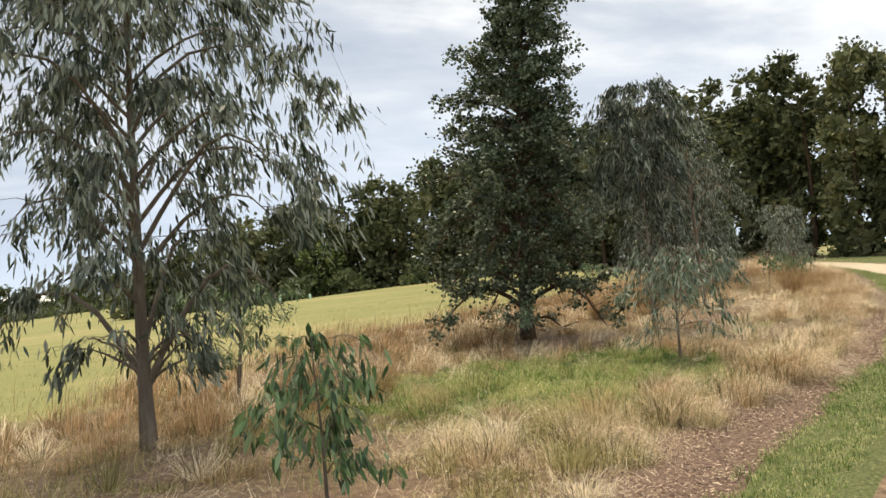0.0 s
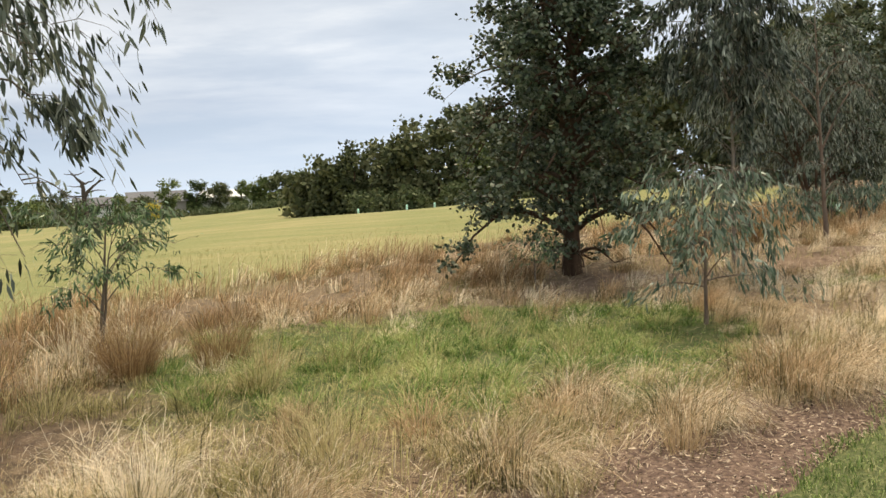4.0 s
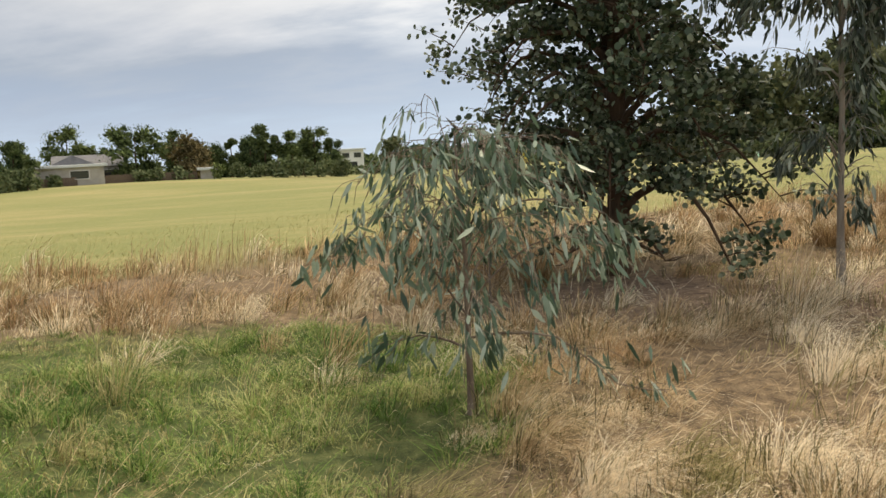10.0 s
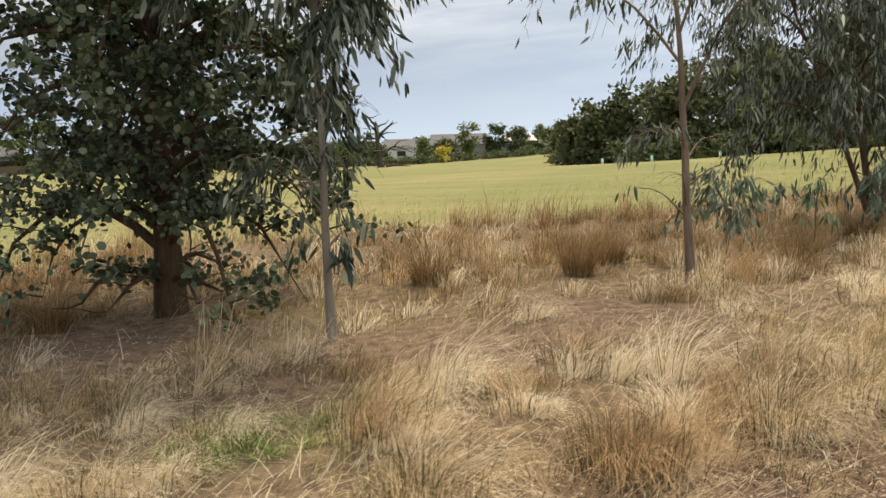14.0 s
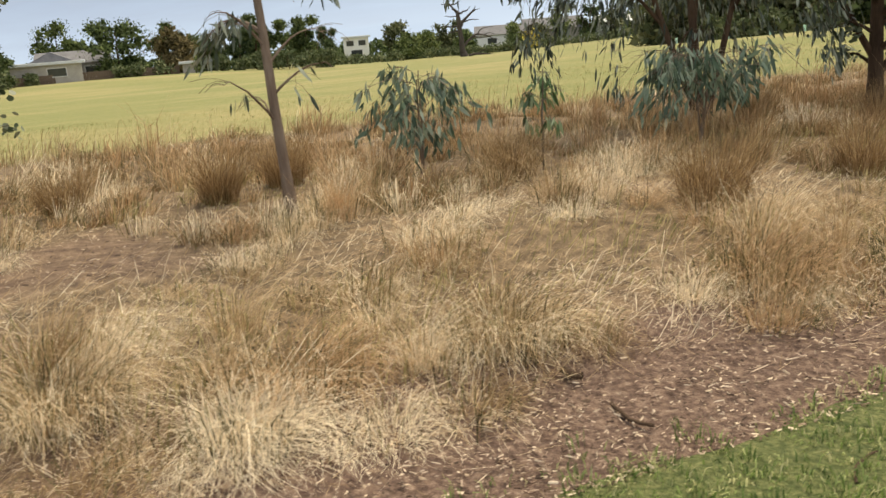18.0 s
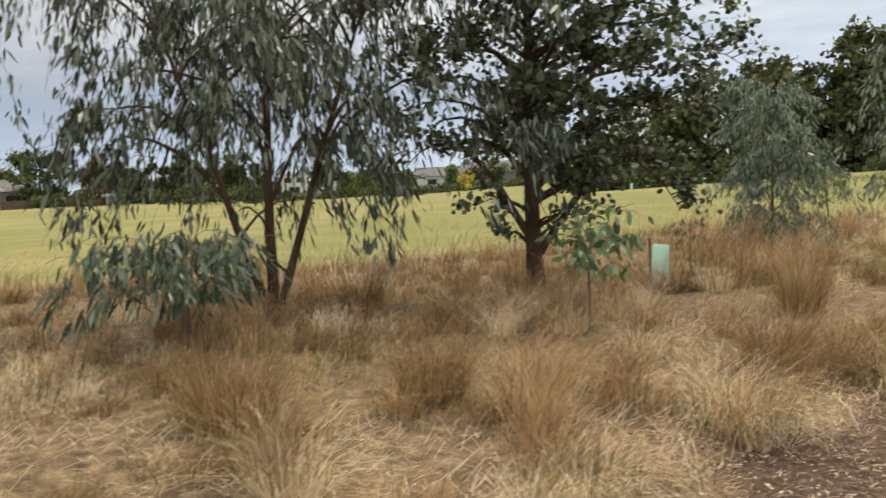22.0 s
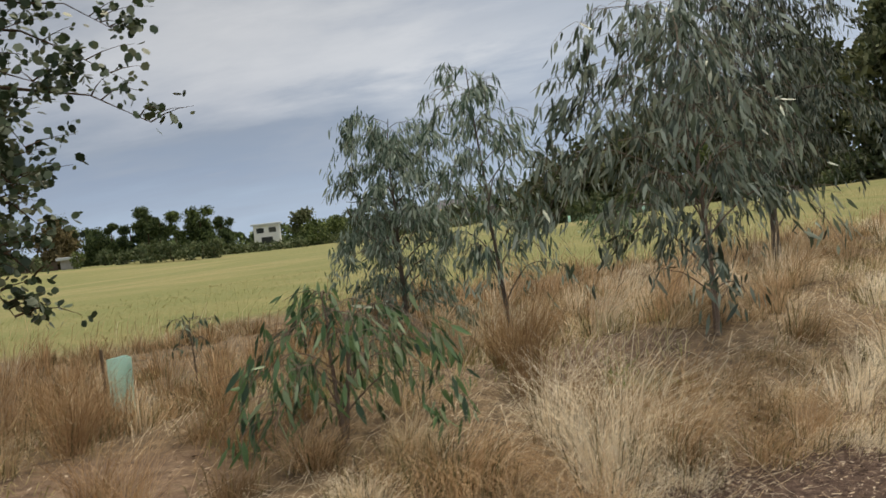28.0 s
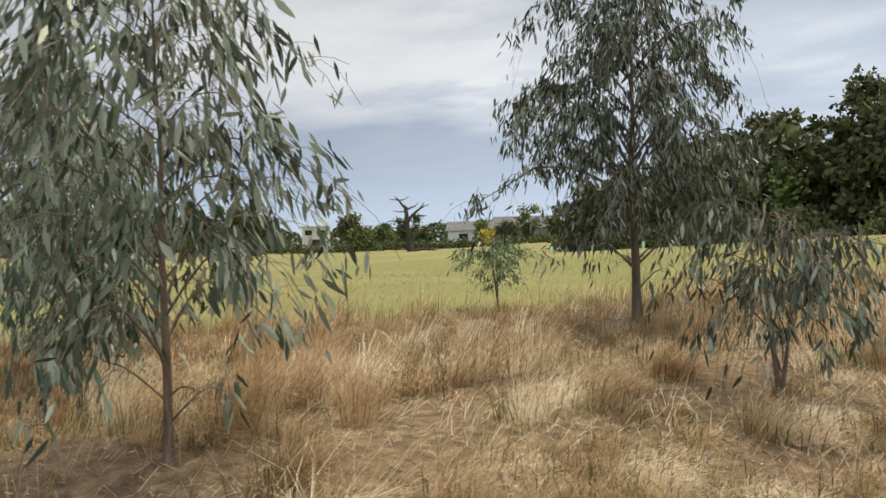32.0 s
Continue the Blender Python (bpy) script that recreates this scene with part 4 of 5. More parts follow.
# the row of trees round the pale house: bearing and distance from the hollow's edge, height, radius, outline, foliage, what it is
ROW = [(47.4, 106, 5.2, 2.7, "round", FAR_DEEP, "dark dense tree beside the pale house"), (44.6, 136, 9.0, 3.9, "round", FAR_GREEN, "tall rounded bright green tree behind the pale house"),
       (40.6, 117, 7.0, 4.2, "round", FAR_GREEN, "broad rounded green tree reaching to the ground"), (38.3, 141, 8.4, 2.7, "top", FAR_DEEP, "grey-green open gum showing above the row"), (37.3, 119, 5.7, 3.8, "round", FAR_BROWN, "rounded brownish tree beyond the paddock fence"),
       (35.6, 131, 5.4, 2.6, "round", FAR_DEEP, "dark rounded tree in the far row"), (34.7, 129, 6.3, 1.2, "top", FAR_DEEP, "palm-like tree rising out of the far row"), (33.7, 127, 6.0, 1.5, "column", FAR_DEEP, "narrow dark conifer in the far row"),
       (32.6, 129, 7.9, 2.3, "column", FAR_DEEP, "tall dark conifer in the far row"), (31.8, 127, 6.4, 1.2, "column", FAR_DEEP, "narrow dark conifer in the far row"), (30.8, 127, 6.4, 2.1, "round", FAR_GREEN, "olive rounded tree in the far row"),
       (29.4, 129, 7.2, 2.5, "round", FAR_GREEN, "olive rounded tree in the far row"), (28.2, 132, 5.6, 2.3, "round", FAR_DEEP, "dark rounded tree in the far row"), (43.5, 141, 6.4, 2.0, "round", FAR_DEEP, "dark tree behind the grey roof"),
       (42.4, 141, 5.6, 2.4, "round", FAR_DEEP, "dark tree behind the grey roof"), (49.5, 110, 5.6, 3.2, "round", FAR_DEEP, "dark rounded tree beyond the paddock"), (52.5, 112, 5.2, 3.4, "round", FAR_GREEN, "rounded green tree beyond the paddock"),
       (55.8, 112, 5.8, 3.6, "round", FAR_DEEP, "dark rounded tree beyond the paddock"), (59.2, 112, 5.4, 3.6, "round", FAR_GREEN, "rounded green tree beyond the paddock"), (62.8, 112, 6.0, 3.8, "round", FAR_DEEP, "dark rounded tree beyond the paddock"),
       (66.5, 112, 5.6, 3.8, "round", FAR_GREEN, "rounded green tree beyond the paddock"), (70.5, 112, 6.0, 4.0, "round", FAR_DEEP, "dark rounded tree beyond the paddock"), (36.6, 145, 6.6, 3.0, "round", FAR_DEEP, "dark tree at the back of the far row"),
       (33.2, 145, 6.6, 3.0, "round", FAR_DEEP, "dark tree at the back of the far row"), (30.2, 146, 6.4, 3.0, "round", FAR_DEEP, "dark tree at the back of the far row")]
for k, (b, dist, hgt, rad, shp, mat, lab) in enumerate(ROW):
    far_tree(1350 + k, *by_bearing(b, dist, 8.25, 5.4), hgt, rad, mat, "distant_tree", lab, shp, 0.2, 0.23, 4000, base=0.06, core=0.34)
for k, (b, dist, hgt, rad) in enumerate([(48.0, 100, 2.3, 1.6), (46.9, 100, 2.2, 1.5), (45.2, 108, 1.7, 0.9), (49.4, 100, 2.2, 1.8), (31.2, 112, 2.5, 1.6), (30.0, 112, 2.5, 1.7), (28.9, 112, 2.3, 1.5), (27.7, 114, 2.2, 1.6), (33.2, 115, 2.0, 1.3), (34.4, 116, 1.7, 1.2),
                                         (32.2, 114, 2.0, 1.4), (39.2, 112, 1.7, 1.4), (38.0, 113, 1.6, 1.4), (40.4, 111, 1.5, 1.3)]):
    far_tree(1450 + k, *by_bearing(b, dist, 8.25, 5.4), hgt, rad, HEDGE, "hedge_bush", "grey-green bush in the hedge along the far paddock edge", "round", 0.07, 0.38, 420, "bush", "hedge along the paddock", 0.1)
far_tree(1480, *by_bearing(35.6, 112, 8.25, 5.4), 2.0, 0.8, FAR_GREEN, "garden_bush", "small bright green bush beside the garden shed", "round", 0.06, 0.3, 350, "bush", "", 0.1)
rng = np.random.default_rng(58)
n = 16000
b = rng.uniform(-4, 76, n)
dist = 225 + rng.uniform(0, 22, n)
top = 4.6 + 1.3 * waves(b, b * 0, 1.9, 0.7) + 0.9 * waves(b, b * 0, 6.3, 1.9)
x, y = 15 - np.sin(np.radians(b)) * dist, 11 + np.cos(np.radians(b)) * dist
pts = np.stack([x, y, ground_z(x, y) + top * rng.uniform(0, 1, n) ** 0.7], 1)
e, o = rng.normal(size=(n, 3)), rng.normal(size=(n, 3))
e /= np.linalg.norm(e, axis=1)[:, None]
o = np.cross(e, o)
o *= 0.45 / (np.linalg.norm(o, axis=1) + 1e-9)[:, None]
v = np.stack([pts - e * 0.7, pts + o, pts + e * 0.7, pts - o], 1).reshape(-1, 3)
tagged(new("distant_woods", raw_mesh("distant_woods", v, np.arange(4 * n).reshape(n, 4), FAR_GREEN)), "low dark woods along the horizon beyond the paddock", "woods", kind="stuff")

# ---- the dead tree ----
dx, dy = -38.9, 137.2
dead = thing("dead_tree", dx, dy, gz(dx, dy) - 0.1, "leafless dead tree with a dark weathered trunk in the paddock", "tree", turn=22)
rng = np.random.default_rng(77)


def dead_limb(name, pts, r0, r1):
    p = smooth_line(np.array(pts, float) * 1.08, 5)
    u = np.linspace(0, 1, len(p))
    part(name, raw_mesh(name, *tube(p + rng.normal(0, 0.03, p.shape), r0 + (r1 - r0) * u, 7), DEADWOOD, True), dead)


dead_limb("trunk", [(0.15, 0, 0), (0.0, 0, 1.0), (-0.1, 0, 2.4), (-0.25, 0, 4.4), (-0.4, 0, 6.2), (-0.5, 0, 6.5)], 0.50, 0.24)
dead_limb("trunk_flare", [(0.2, 0, -0.2), (0.15, 0, 0.35), (0.05, 0, 1.0)], 0.75, 0.46)
for pts, r in (([(-0.2, 0, 4.3), (0.4, 0.2, 5.2), (1.3, 0.4, 6.0), (2.0, 0.3, 6.7), (2.2, 0.4, 7.1)], 0.30), ([(0.3, 0.1, 5.0), (1.4, 0.0, 5.25), (2.6, -0.3, 5.2)], 0.15),
               ([(-0.4, 0, 6.1), (0.4, -0.3, 6.4), (1.0, -0.5, 6.6), (1.5, -0.5, 7.1)], 0.17), ([(1.0, 0.3, 5.8), (1.8, 0.7, 6.4), (2.9, 0.9, 6.8)], 0.15),
               ([(-0.25, 0, 4.5), (-1.2, -0.3, 4.45), (-2.4, -0.4, 4.55), (-3.1, -0.5, 4.45)], 0.16), ([(-0.2, 0, 3.9), (-1.0, 0.4, 3.7), (-2.4, 0.6, 3.6)], 0.16),
               ([(-0.4, 0, 5.8), (-1.4, 0.2, 5.85), (-2.3, 0.3, 6.0)], 0.10), ([(-0.5, 0, 6.4), (-0.95, 0.1, 6.9), (-1.5, 0.2, 7.6), (-2.0, 0.2, 8.2)], 0.26),
               ([(-1.4, 0.2, 7.5), (-0.6, 0.4, 7.6), (0.0, 0.5, 8.0)], 0.12), ([(-1.5, 0.2, 7.55), (-2.1, 0.1, 7.6), (-2.7, 0.0, 7.7)], 0.10),
               ([(0.1, 0, 1.5), (1.0, 0.5, 2.4), (2.0, 0.8, 3.1), (3.2, 0.8, 3.0), (4.6, 0.9, 2.4), (5.3, 0.8, 2.1)], 0.22), ([(2.2, 0.8, 3.1), (3.0, 0.5, 3.9), (4.5, 0.4, 4.1)], 0.11),
               ([(1.5, 0.7, 2.8), (3.0, 1.1, 2.6), (4.4, 1.3, 2.8)], 0.12), ([(3.2, 0.8, 3.0), (4.0, 0.4, 3.2), (4.9, 0.2, 3.0)], 0.08)):
    dead_limb("limb", pts, r, 0.035)
fallen = tagged(new("fallen_branch", raw_mesh("fallen_branch", *join_tubes([tube(np.array([(0, 0, 0.25), (1.2, 0.2, 0.4), (2.6, 0.1, 0.35), (4.2, 0.3, 0.2)]), [0.2, 0.17, 0.12, 0.05], 7),
                                                                             tube(np.array([(1.2, 0.2, 0.4), (2.0, 0.5, 0.8), (3.0, 0.6, 1.0)]), [0.1, 0.07, 0.03], 5)]), DEADWOOD, True)),
                "grey fallen branch lying under the dead tree", "branch")
fallen.matrix_basis = pose(dx + 1.6, dy - 1.5, gz(dx + 1.6, dy - 1.5) - 0.08)

# ---- houses beyond the paddock ----


def gable_roof(bm, x0, x1, y0, y1, z, rise, over=0.5, along="x"):
    x0, x1, y0, y1 = x0 - over, x1 + over, y0 - over, y1 + over
    if along == "x":
        m = (y0 + y1) / 2
        prof = [(x0, y0, z), (x0, y1, z), (x0, m, z + rise), (x1, y0, z), (x1, y1, z), (x1, m, z + rise)]
    else:
        m = (x0 + x1) / 2
        prof = [(x1, y0, z), (x0, y0, z), (m, y0, z + rise), (x1, y1, z), (x0, y1, z), (m, y1, z + rise)]
    vs = [bm.verts.new(p) for p in prof]
    for f in ((0, 1, 2), (3, 5, 4), (0, 2, 5, 3), (1, 4, 5, 2), (0, 3, 4, 1)):
        bm.faces.new([vs[i] for i in f])
    bmesh.ops.recalc_face_normals(bm, faces=bm.faces)


def window(parent, x, y, z, w, h):
    bm = bmesh.new()
    for a in ((x - w / 2 - 0.08, x + w / 2 + 0.08, z - 0.08, z), (x - w / 2 - 0.08, x + w / 2 + 0.08, z + h, z + h + 0.08), (x - w / 2 - 0.08, x - w / 2, z, z + h), (x + w / 2, x + w / 2 + 0.08, z, z + h)):
        box(bm, a[0], a[1], y - 0.07, y + 0.05, a[2], a[3])
    win = bm_part("window", bm, FRAME, parent)
    bm = bmesh.new()
    box(bm, x - w / 2, x + w / 2, y - 0.03, y + 0.02, z, z + h)
    bm_part("pane", bm, GLASS, win)


def house(x, y, turn, w, d, h, rise, wall, roof, label, wins, along="x", lift=0.0):
    ob = thing("house", x, y, gz(x, y) - 0.1 + lift, label, "house", turn=turn)
    bm = bmesh.new()
    box(bm, -w / 2, w / 2, -d / 2, d / 2, 0, h)
    bm_part("wall", bm, wall, ob)
    bm = bmesh.new()
    if rise:
        gable_roof(bm, -w / 2, w / 2, -d / 2, d / 2, h + 0.004, rise, 0.5, along)
    else:
        box(bm, -w / 2 - 0.4, w / 2 + 0.4, -d / 2 - 0.4, d / 2 + 0.4, h + 0.004, h + 0.3)
    bm_part("roof", bm, roof, ob)
    for wx, wz, ww, wh in wins:
        window(ob, wx, -d / 2, wz, ww, wh)
    return ob


hx, hy = by_bearing(43.3, 122, 8.25, 5.4)
house(hx, hy, 43, 8, 8, 2.5, 1.5, WALL_PALE, ROOF_GREY, "low pale house with a grey tiled gable roof", [(-2, 0.9, 1.6, 1.1), (2.2, 0.9, 1.4, 1.1)], "x")
hx, hy = by_bearing(44.3, 115, 8.25, 5.4)
house(hx, hy, 46, 4.6, 5, 2.5, 1.3, RENDER_WHITE, ROOF_GREY, "white gabled front of the house beyond the paddock", [(0.0, 0.9, 1.6, 1.1)], "y")
hx, hy = by_bearing(44.7, 110.5, 8.25, 5.4)
house(hx, hy, 45, 8.4, 3.0, 2.25, 0.0, WALL_PALE, ROOF_PALE, "flat pale sheet-roofed carport in front of the house", [(1.5, 0.9, 2.0, 0.9)])
hx, hy = by_bearing(36.25, 114, 8.25, 5.4)
house(hx, hy, 36, 1.9, 1.6, 1.25, 0.0, WALL_PALE, ROOF_PALE, "small pale garden shed behind the far fence", [])
hx, hy = by_bearing(30.0, 165)
house(hx, hy, 30, 4.6, 8, 4.1, 0.0, RENDER_WHITE, ROOF_PALE, "white two-storey flat-roofed house beyond the hedge", [(-1.1, 2.7, 1.3, 0.9), (1.1, 2.7, 1.3, 0.9), (0, 0.7, 2.0, 1.2)])
hx, hy = by_bearing(20.2, 200)
house(hx, hy, 20, 13, 8, 2.8, 2.0, RENDER_WHITE, ROOF_GREY, "pale house with a grey gable roof far beyond the hedge", [(-3, 0.9, 2, 1.2), (3, 0.9, 2, 1.2)])
hx, hy = by_bearing(12.6, 195)
house(hx, hy, 12, 12, 8, 3.2, 1.6, RENDER_WHITE, ROOF_PALE, "white house showing between the far trees", [(-3, 0.9, 2, 1.2), (3, 0.9, 2, 1.2)])
hx, hy = by_bearing(17.2, 195)
house(hx, hy, 15, 12, 9, 3.0, 2.4, WALL_PALE, ROOF_GREY, "pale house with a hipped grey roof beyond the hedge", [(-3, 0.9, 2, 1.2)])
# paling fence in front of the pale house
fx0, fy0 = by_bearing(46.4, 108, 8.25, 5.4)
fx1, fy1 = by_bearing(36.9, 113.5, 8.25, 5.4)
fence = thing("paling_fence", fx0, fy0, gz(fx0, fy0), "brown timber paling fence along the far paddock edge", "fence", turn=math.degrees(math.atan2(fy1 - fy0, fx1 - fx0)))
flen = math.hypot(fx1 - fx0, fy1 - fy0)
bm = bmesh.new()
box(bm, 0, 0.27, -0.012, 0.012, -0.15, 0.95)
bmesh.ops.bevel(bm, geom=bm.edges[:], offset=0.006, segments=1, affect="EDGES")
paling = bpy.data.meshes.new("paling")
bm.to_mesh(paling)
bm.free()
paling.materials.append(FENCE)
for k in range(int(flen / 0.285)):
    u = k * 0.285 / flen
    pl = part("paling", paling, fence)
    pl.location = (k * 0.285, 0, gz(fx0 + (fx1 - fx0) * u, fy0 + (fy1 - fy0) * u) - gz(fx0, fy0) + 0.02 * ((k * 7) % 3))

# ---- tree guards ----


def tree_guard(x, y, turn, tilt=3):
    ob = thing("tree_guard", x, y, gz(x, y), "pale green plastic tree guard on a wooden stake", "tree guard", "tree guards", turn)
    bm = bmesh.new()
    h, w = 0.46, 0.20
    tri = [(-w / 2, -0.06), (w / 2, -0.06), (0.0, 0.11)]
    inner = [(px * 0.95, (py + 0.015) * 0.93 - 0.014) for px, py in tri]
    lo = [bm.verts.new((px, py, 0)) for px, py in tri]
    hi = [bm.verts.new((px + 0.012, py, h)) for px, py in tri]
    li = [bm.verts.new((px, py, 0)) for px, py in inner]
    hi2 = [bm.verts.new((px + 0.012, py, h)) for px, py in inner]
    for k in range(3):
        m = (k + 1) % 3
        bm.faces.new((lo[k], lo[m], hi[m], hi[k]))
        bm.faces.new((li[m], li[k], hi2[k], hi2[m]))
        bm.faces.new((hi[k], hi[m], hi2[m], hi2[k]))
    bm_part("sleeve", bm, GUARD, ob)
    bm = bmesh.new()
    box(bm, -w / 2 - 0.028, -w / 2 - 0.004, -0.085, -0.063, -0.05, h + 0.09)
    bmesh.ops.bevel(bm, geom=bm.edges[:], offset=0.003, segments=1, affect="EDGES")
    bm_part("stake", bm, STAKE, ob)


tree_guard(15.9, 23.05, 25)
for x, y in ((7.3, 76.9), (12.4, 77.5), (10.0, 80.0), (3.0, 81.0)):
    tree_guard(x, y, 10)
tree(20, "eucalyptus_sapling", 16.2, 23.6, 0.62, 0.28, 0.3, 7, 60, 0.09, LEAF_BLUE, BARK_GREY, "round", 0.007, "tiny gum seedling behind a tree guard", "sapling", droop=0.8, twig=0.2)
tree(21, "eucalyptus_sapling", 12.35, 17.0, 0.85, 0.22, 0.3, 7, 120, 0.12, LEAF_GREEN, BARK_GREY, "round", 0.008, "narrow dark green gum seedling among tussocks", "sapling", droop=1.0, twig=0.2)
tree(22, "eucalyptus_shrub", 5.9, 12.6, 0.7, 0.6, 0.2, 10, 420, 0.07, LEAF_GREEN, BARK_GREY, "round", 0.01, "small leafy shrub beneath the round-leaved tree", "shrub", droop=0.6, twig=0.24)

# ---- tussocks ----


def tussock(seed, x, y, h, r, mat, label, n=420, lean=0.35, foot=None, wind=0.0):
    """A clump of grass: long blades that arch out of it, and short dark ones at its foot."""
    rng = np.random.default_rng(seed)
    ob = thing("grass_tussock", x, y, gz(x, y) - 0.01, label, "tussock", "tussocks")
    a, q = rng.uniform(0, 6.28, n), np.sqrt(rng.uniform(0, 1, n)) * r * 0.45
    way = np.arctan2(np.sin(a) + wind * math.sin(0.5), np.cos(a) + wind * math.cos(0.5)) + rng.normal(0, 0.3, n)
    v, f = arching(rng, np.cos(a) * q, np.sin(a) * q, np.zeros(n), h * rng.uniform(0.4, 1.3, n), rng.uniform(0.0015, 0.0034, n), np.clip(rng.normal(lean * 0.6, 0.22, n), 0.0, 1.2), np.clip(rng.normal(lean * 1.7, 0.5, n), 0.1, 2.2), way, 3)
    part("tuft", raw_mesh("tuft", v, f, mat), ob)
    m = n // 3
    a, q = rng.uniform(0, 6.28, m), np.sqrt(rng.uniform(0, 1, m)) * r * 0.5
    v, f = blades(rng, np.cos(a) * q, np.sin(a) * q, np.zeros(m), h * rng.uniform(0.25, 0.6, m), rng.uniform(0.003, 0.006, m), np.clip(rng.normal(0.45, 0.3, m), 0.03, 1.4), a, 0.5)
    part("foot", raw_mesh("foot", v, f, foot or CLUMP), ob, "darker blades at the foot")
    return ob


def mop(seed, x, y, h, r, mat, label, n=900):
    """A mound of long fine grass whose blades arch over with the wind and hang down round a dark foot, green and toned
    for shade.
    """
    rng = np.random.default_rng(seed)
    ob = thing("grass_tussock", x, y, gz(x, y) - 0.01, label, "tussock", "tussocks")
    a, q = rng.uniform(0, 6.28, n), np.sqrt(rng.uniform(0, 1, n)) * r * 0.4
    way = np.arctan2(np.sin(a) - 0.1, np.cos(a) + 0.9) + rng.normal(0, 0.3, n)
    v, f = arching(rng, np.cos(a) * q, np.sin(a) * q, np.zeros(n), h * rng.uniform(0.6, 1.6, n), rng.uniform(0.0014, 0.0028, n), np.clip(rng.normal(0.5, 0.28, n), 0, 1.2), np.clip(rng.normal(2.2, 0.45, n), 0.6, 2.9), way, 4)
    part("tuft", raw_mesh("tuft", v, f, mat, attrs={"tone": np.repeat(np.clip(rng.normal(0.55, 0.2, n), 0, 1.1), 9)}), ob)
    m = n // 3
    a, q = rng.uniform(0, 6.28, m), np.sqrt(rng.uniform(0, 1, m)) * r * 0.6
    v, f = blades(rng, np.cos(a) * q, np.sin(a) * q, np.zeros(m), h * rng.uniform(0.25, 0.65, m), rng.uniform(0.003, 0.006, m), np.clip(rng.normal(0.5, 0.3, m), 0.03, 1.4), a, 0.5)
    part("foot", raw_mesh("foot", v, f, CLUMP), ob, "green blades at the foot, coloured darker for shade")
    return ob


for k, (x, y, h, r) in enumerate([(13.84, 15.6, 0.55, 0.4), (14.7, 16.65, 0.55, 0.4), (12.2, 16.75, 0.48, 0.3), (8.86, 15.3, 0.45, 0.35), (15.42, 17.45, 0.55, 0.34), (1.9, 8.6, 0.65, 0.4), (2.6, 8.7, 0.58, 0.34),
                                  (13.68, 20.05, 0.5, 0.34), (15.2, 19.9, 0.5, 0.36), (17.3, 19.9, 0.42, 0.3), (14.87, 19.13, 0.45, 0.3), (10.19, 15.61, 0.6, 0.26), (17.1, 18.45, 0.42, 0.3), (13.0, 18.4, 0.45, 0.3), (10.4, 16.2, 0.48, 0.3), (9.7, 17.0, 0.45, 0.34),
                                  (18.2, 22.6, 0.4, 0.34), (19.3, 22.9, 0.45, 0.3), (5.6, 13.4, 0.55, 0.4), (6.0, 13.6, 0.55, 0.35)]):
    tussock(300 + k, x, y, h, r, TUSSOCK, "upright rusty-brown grass tussock", 900, 0.5, TUSSOCK, 0.35)
for k, (x, y, h, r) in enumerate([(6.45, 6.95, 0.62, 0.5), (6.35, 7.1, 0.6, 0.55), (6.7, 7.05, 0.5, 0.5), (5.5, 6.4, 0.45, 0.4), (14.9, 14.9, 0.45, 0.4), (14.2, 14.5, 0.42, 0.4), (15.6, 15.5, 0.4, 0.34), (8.5, 8.6, 0.42, 0.4), (12.0, 12.4, 0.45, 0.4), (11.0, 11.3, 0.5, 0.4),
                                  (17.8, 18.4, 0.45, 0.4), (4.4, 5.8, 0.45, 0.4), (3.4, 5.3, 0.42, 0.4), (19.6, 21.0, 0.45, 0.4), (7.5, 7.9, 0.36, 0.3), (10.3, 10.7, 0.5, 0.4), (11.6, 11.9, 0.5, 0.4), (12.7, 12.9, 0.42, 0.36),
                                  (13.3, 13.5, 0.42, 0.4), (16.4, 16.6, 0.42, 0.4), (9.2, 9.3, 0.45, 0.4), (18.5, 19.4, 0.5, 0.4), (17.0, 17.6, 0.46, 0.4), (5.0, 6.9, 0.4, 0.36)]):
    mop(340 + k, x, y, h, r, STRAW if k % 4 != 1 else STRAW_RED, "arching windblown clump of long straw-coloured grass")

# ---- grass ----


def scatter(rng, n, s0, s1, d0, d1):
    """n chance places in the band, thinner where they lie far from the walked line."""
    s, d = rng.uniform(s0, s1, n), d0 + (d1 - d0) * rng.uniform(0, 1, n) ** 1.4
    x, y = beside(s, 0)
    vx, vy = np.interp(s, WAY_S, WAY_V[:, 0]), np.interp(s, WAY_S, WAY_V[:, 1])
    return x - vy * d, y + vx * d, s, d


def sward(name, seed, x, y, length, width, lean, mat, label, turn0=0.6, turn_spread=1.2, category="grass"):
    rng = np.random.default_rng(seed)
    n = len(x)
    way = turn0 + 1.1 * waves(x, y, 0.9, 0.3) + 0.8 * waves(x, y, 2.9, 1.3) + rng.normal(0, turn_spread * 0.5, n)
    v, f = blades(rng, x, y, ground_z(x, y) - 0.01, length, width, lean, way, 0.6)
    ob = new(name, raw_mesh(name, v, f, mat))
    return tagged(ob, label, category, kind="stuff")


def thatch(x, y):
    """Height of the dry grass, patchy, 0.35 to 1."""
    return np.clip(0.66 + 0.22 * waves(x, y, 1.6, 0.8) + 0.34 * waves(x, y, 4.4, 1.9) + 0.26 * waves(x, y, 9.0, 0.2), 0.2, 1.2)


rng = np.random.default_rng(9)


WIND = 0.55


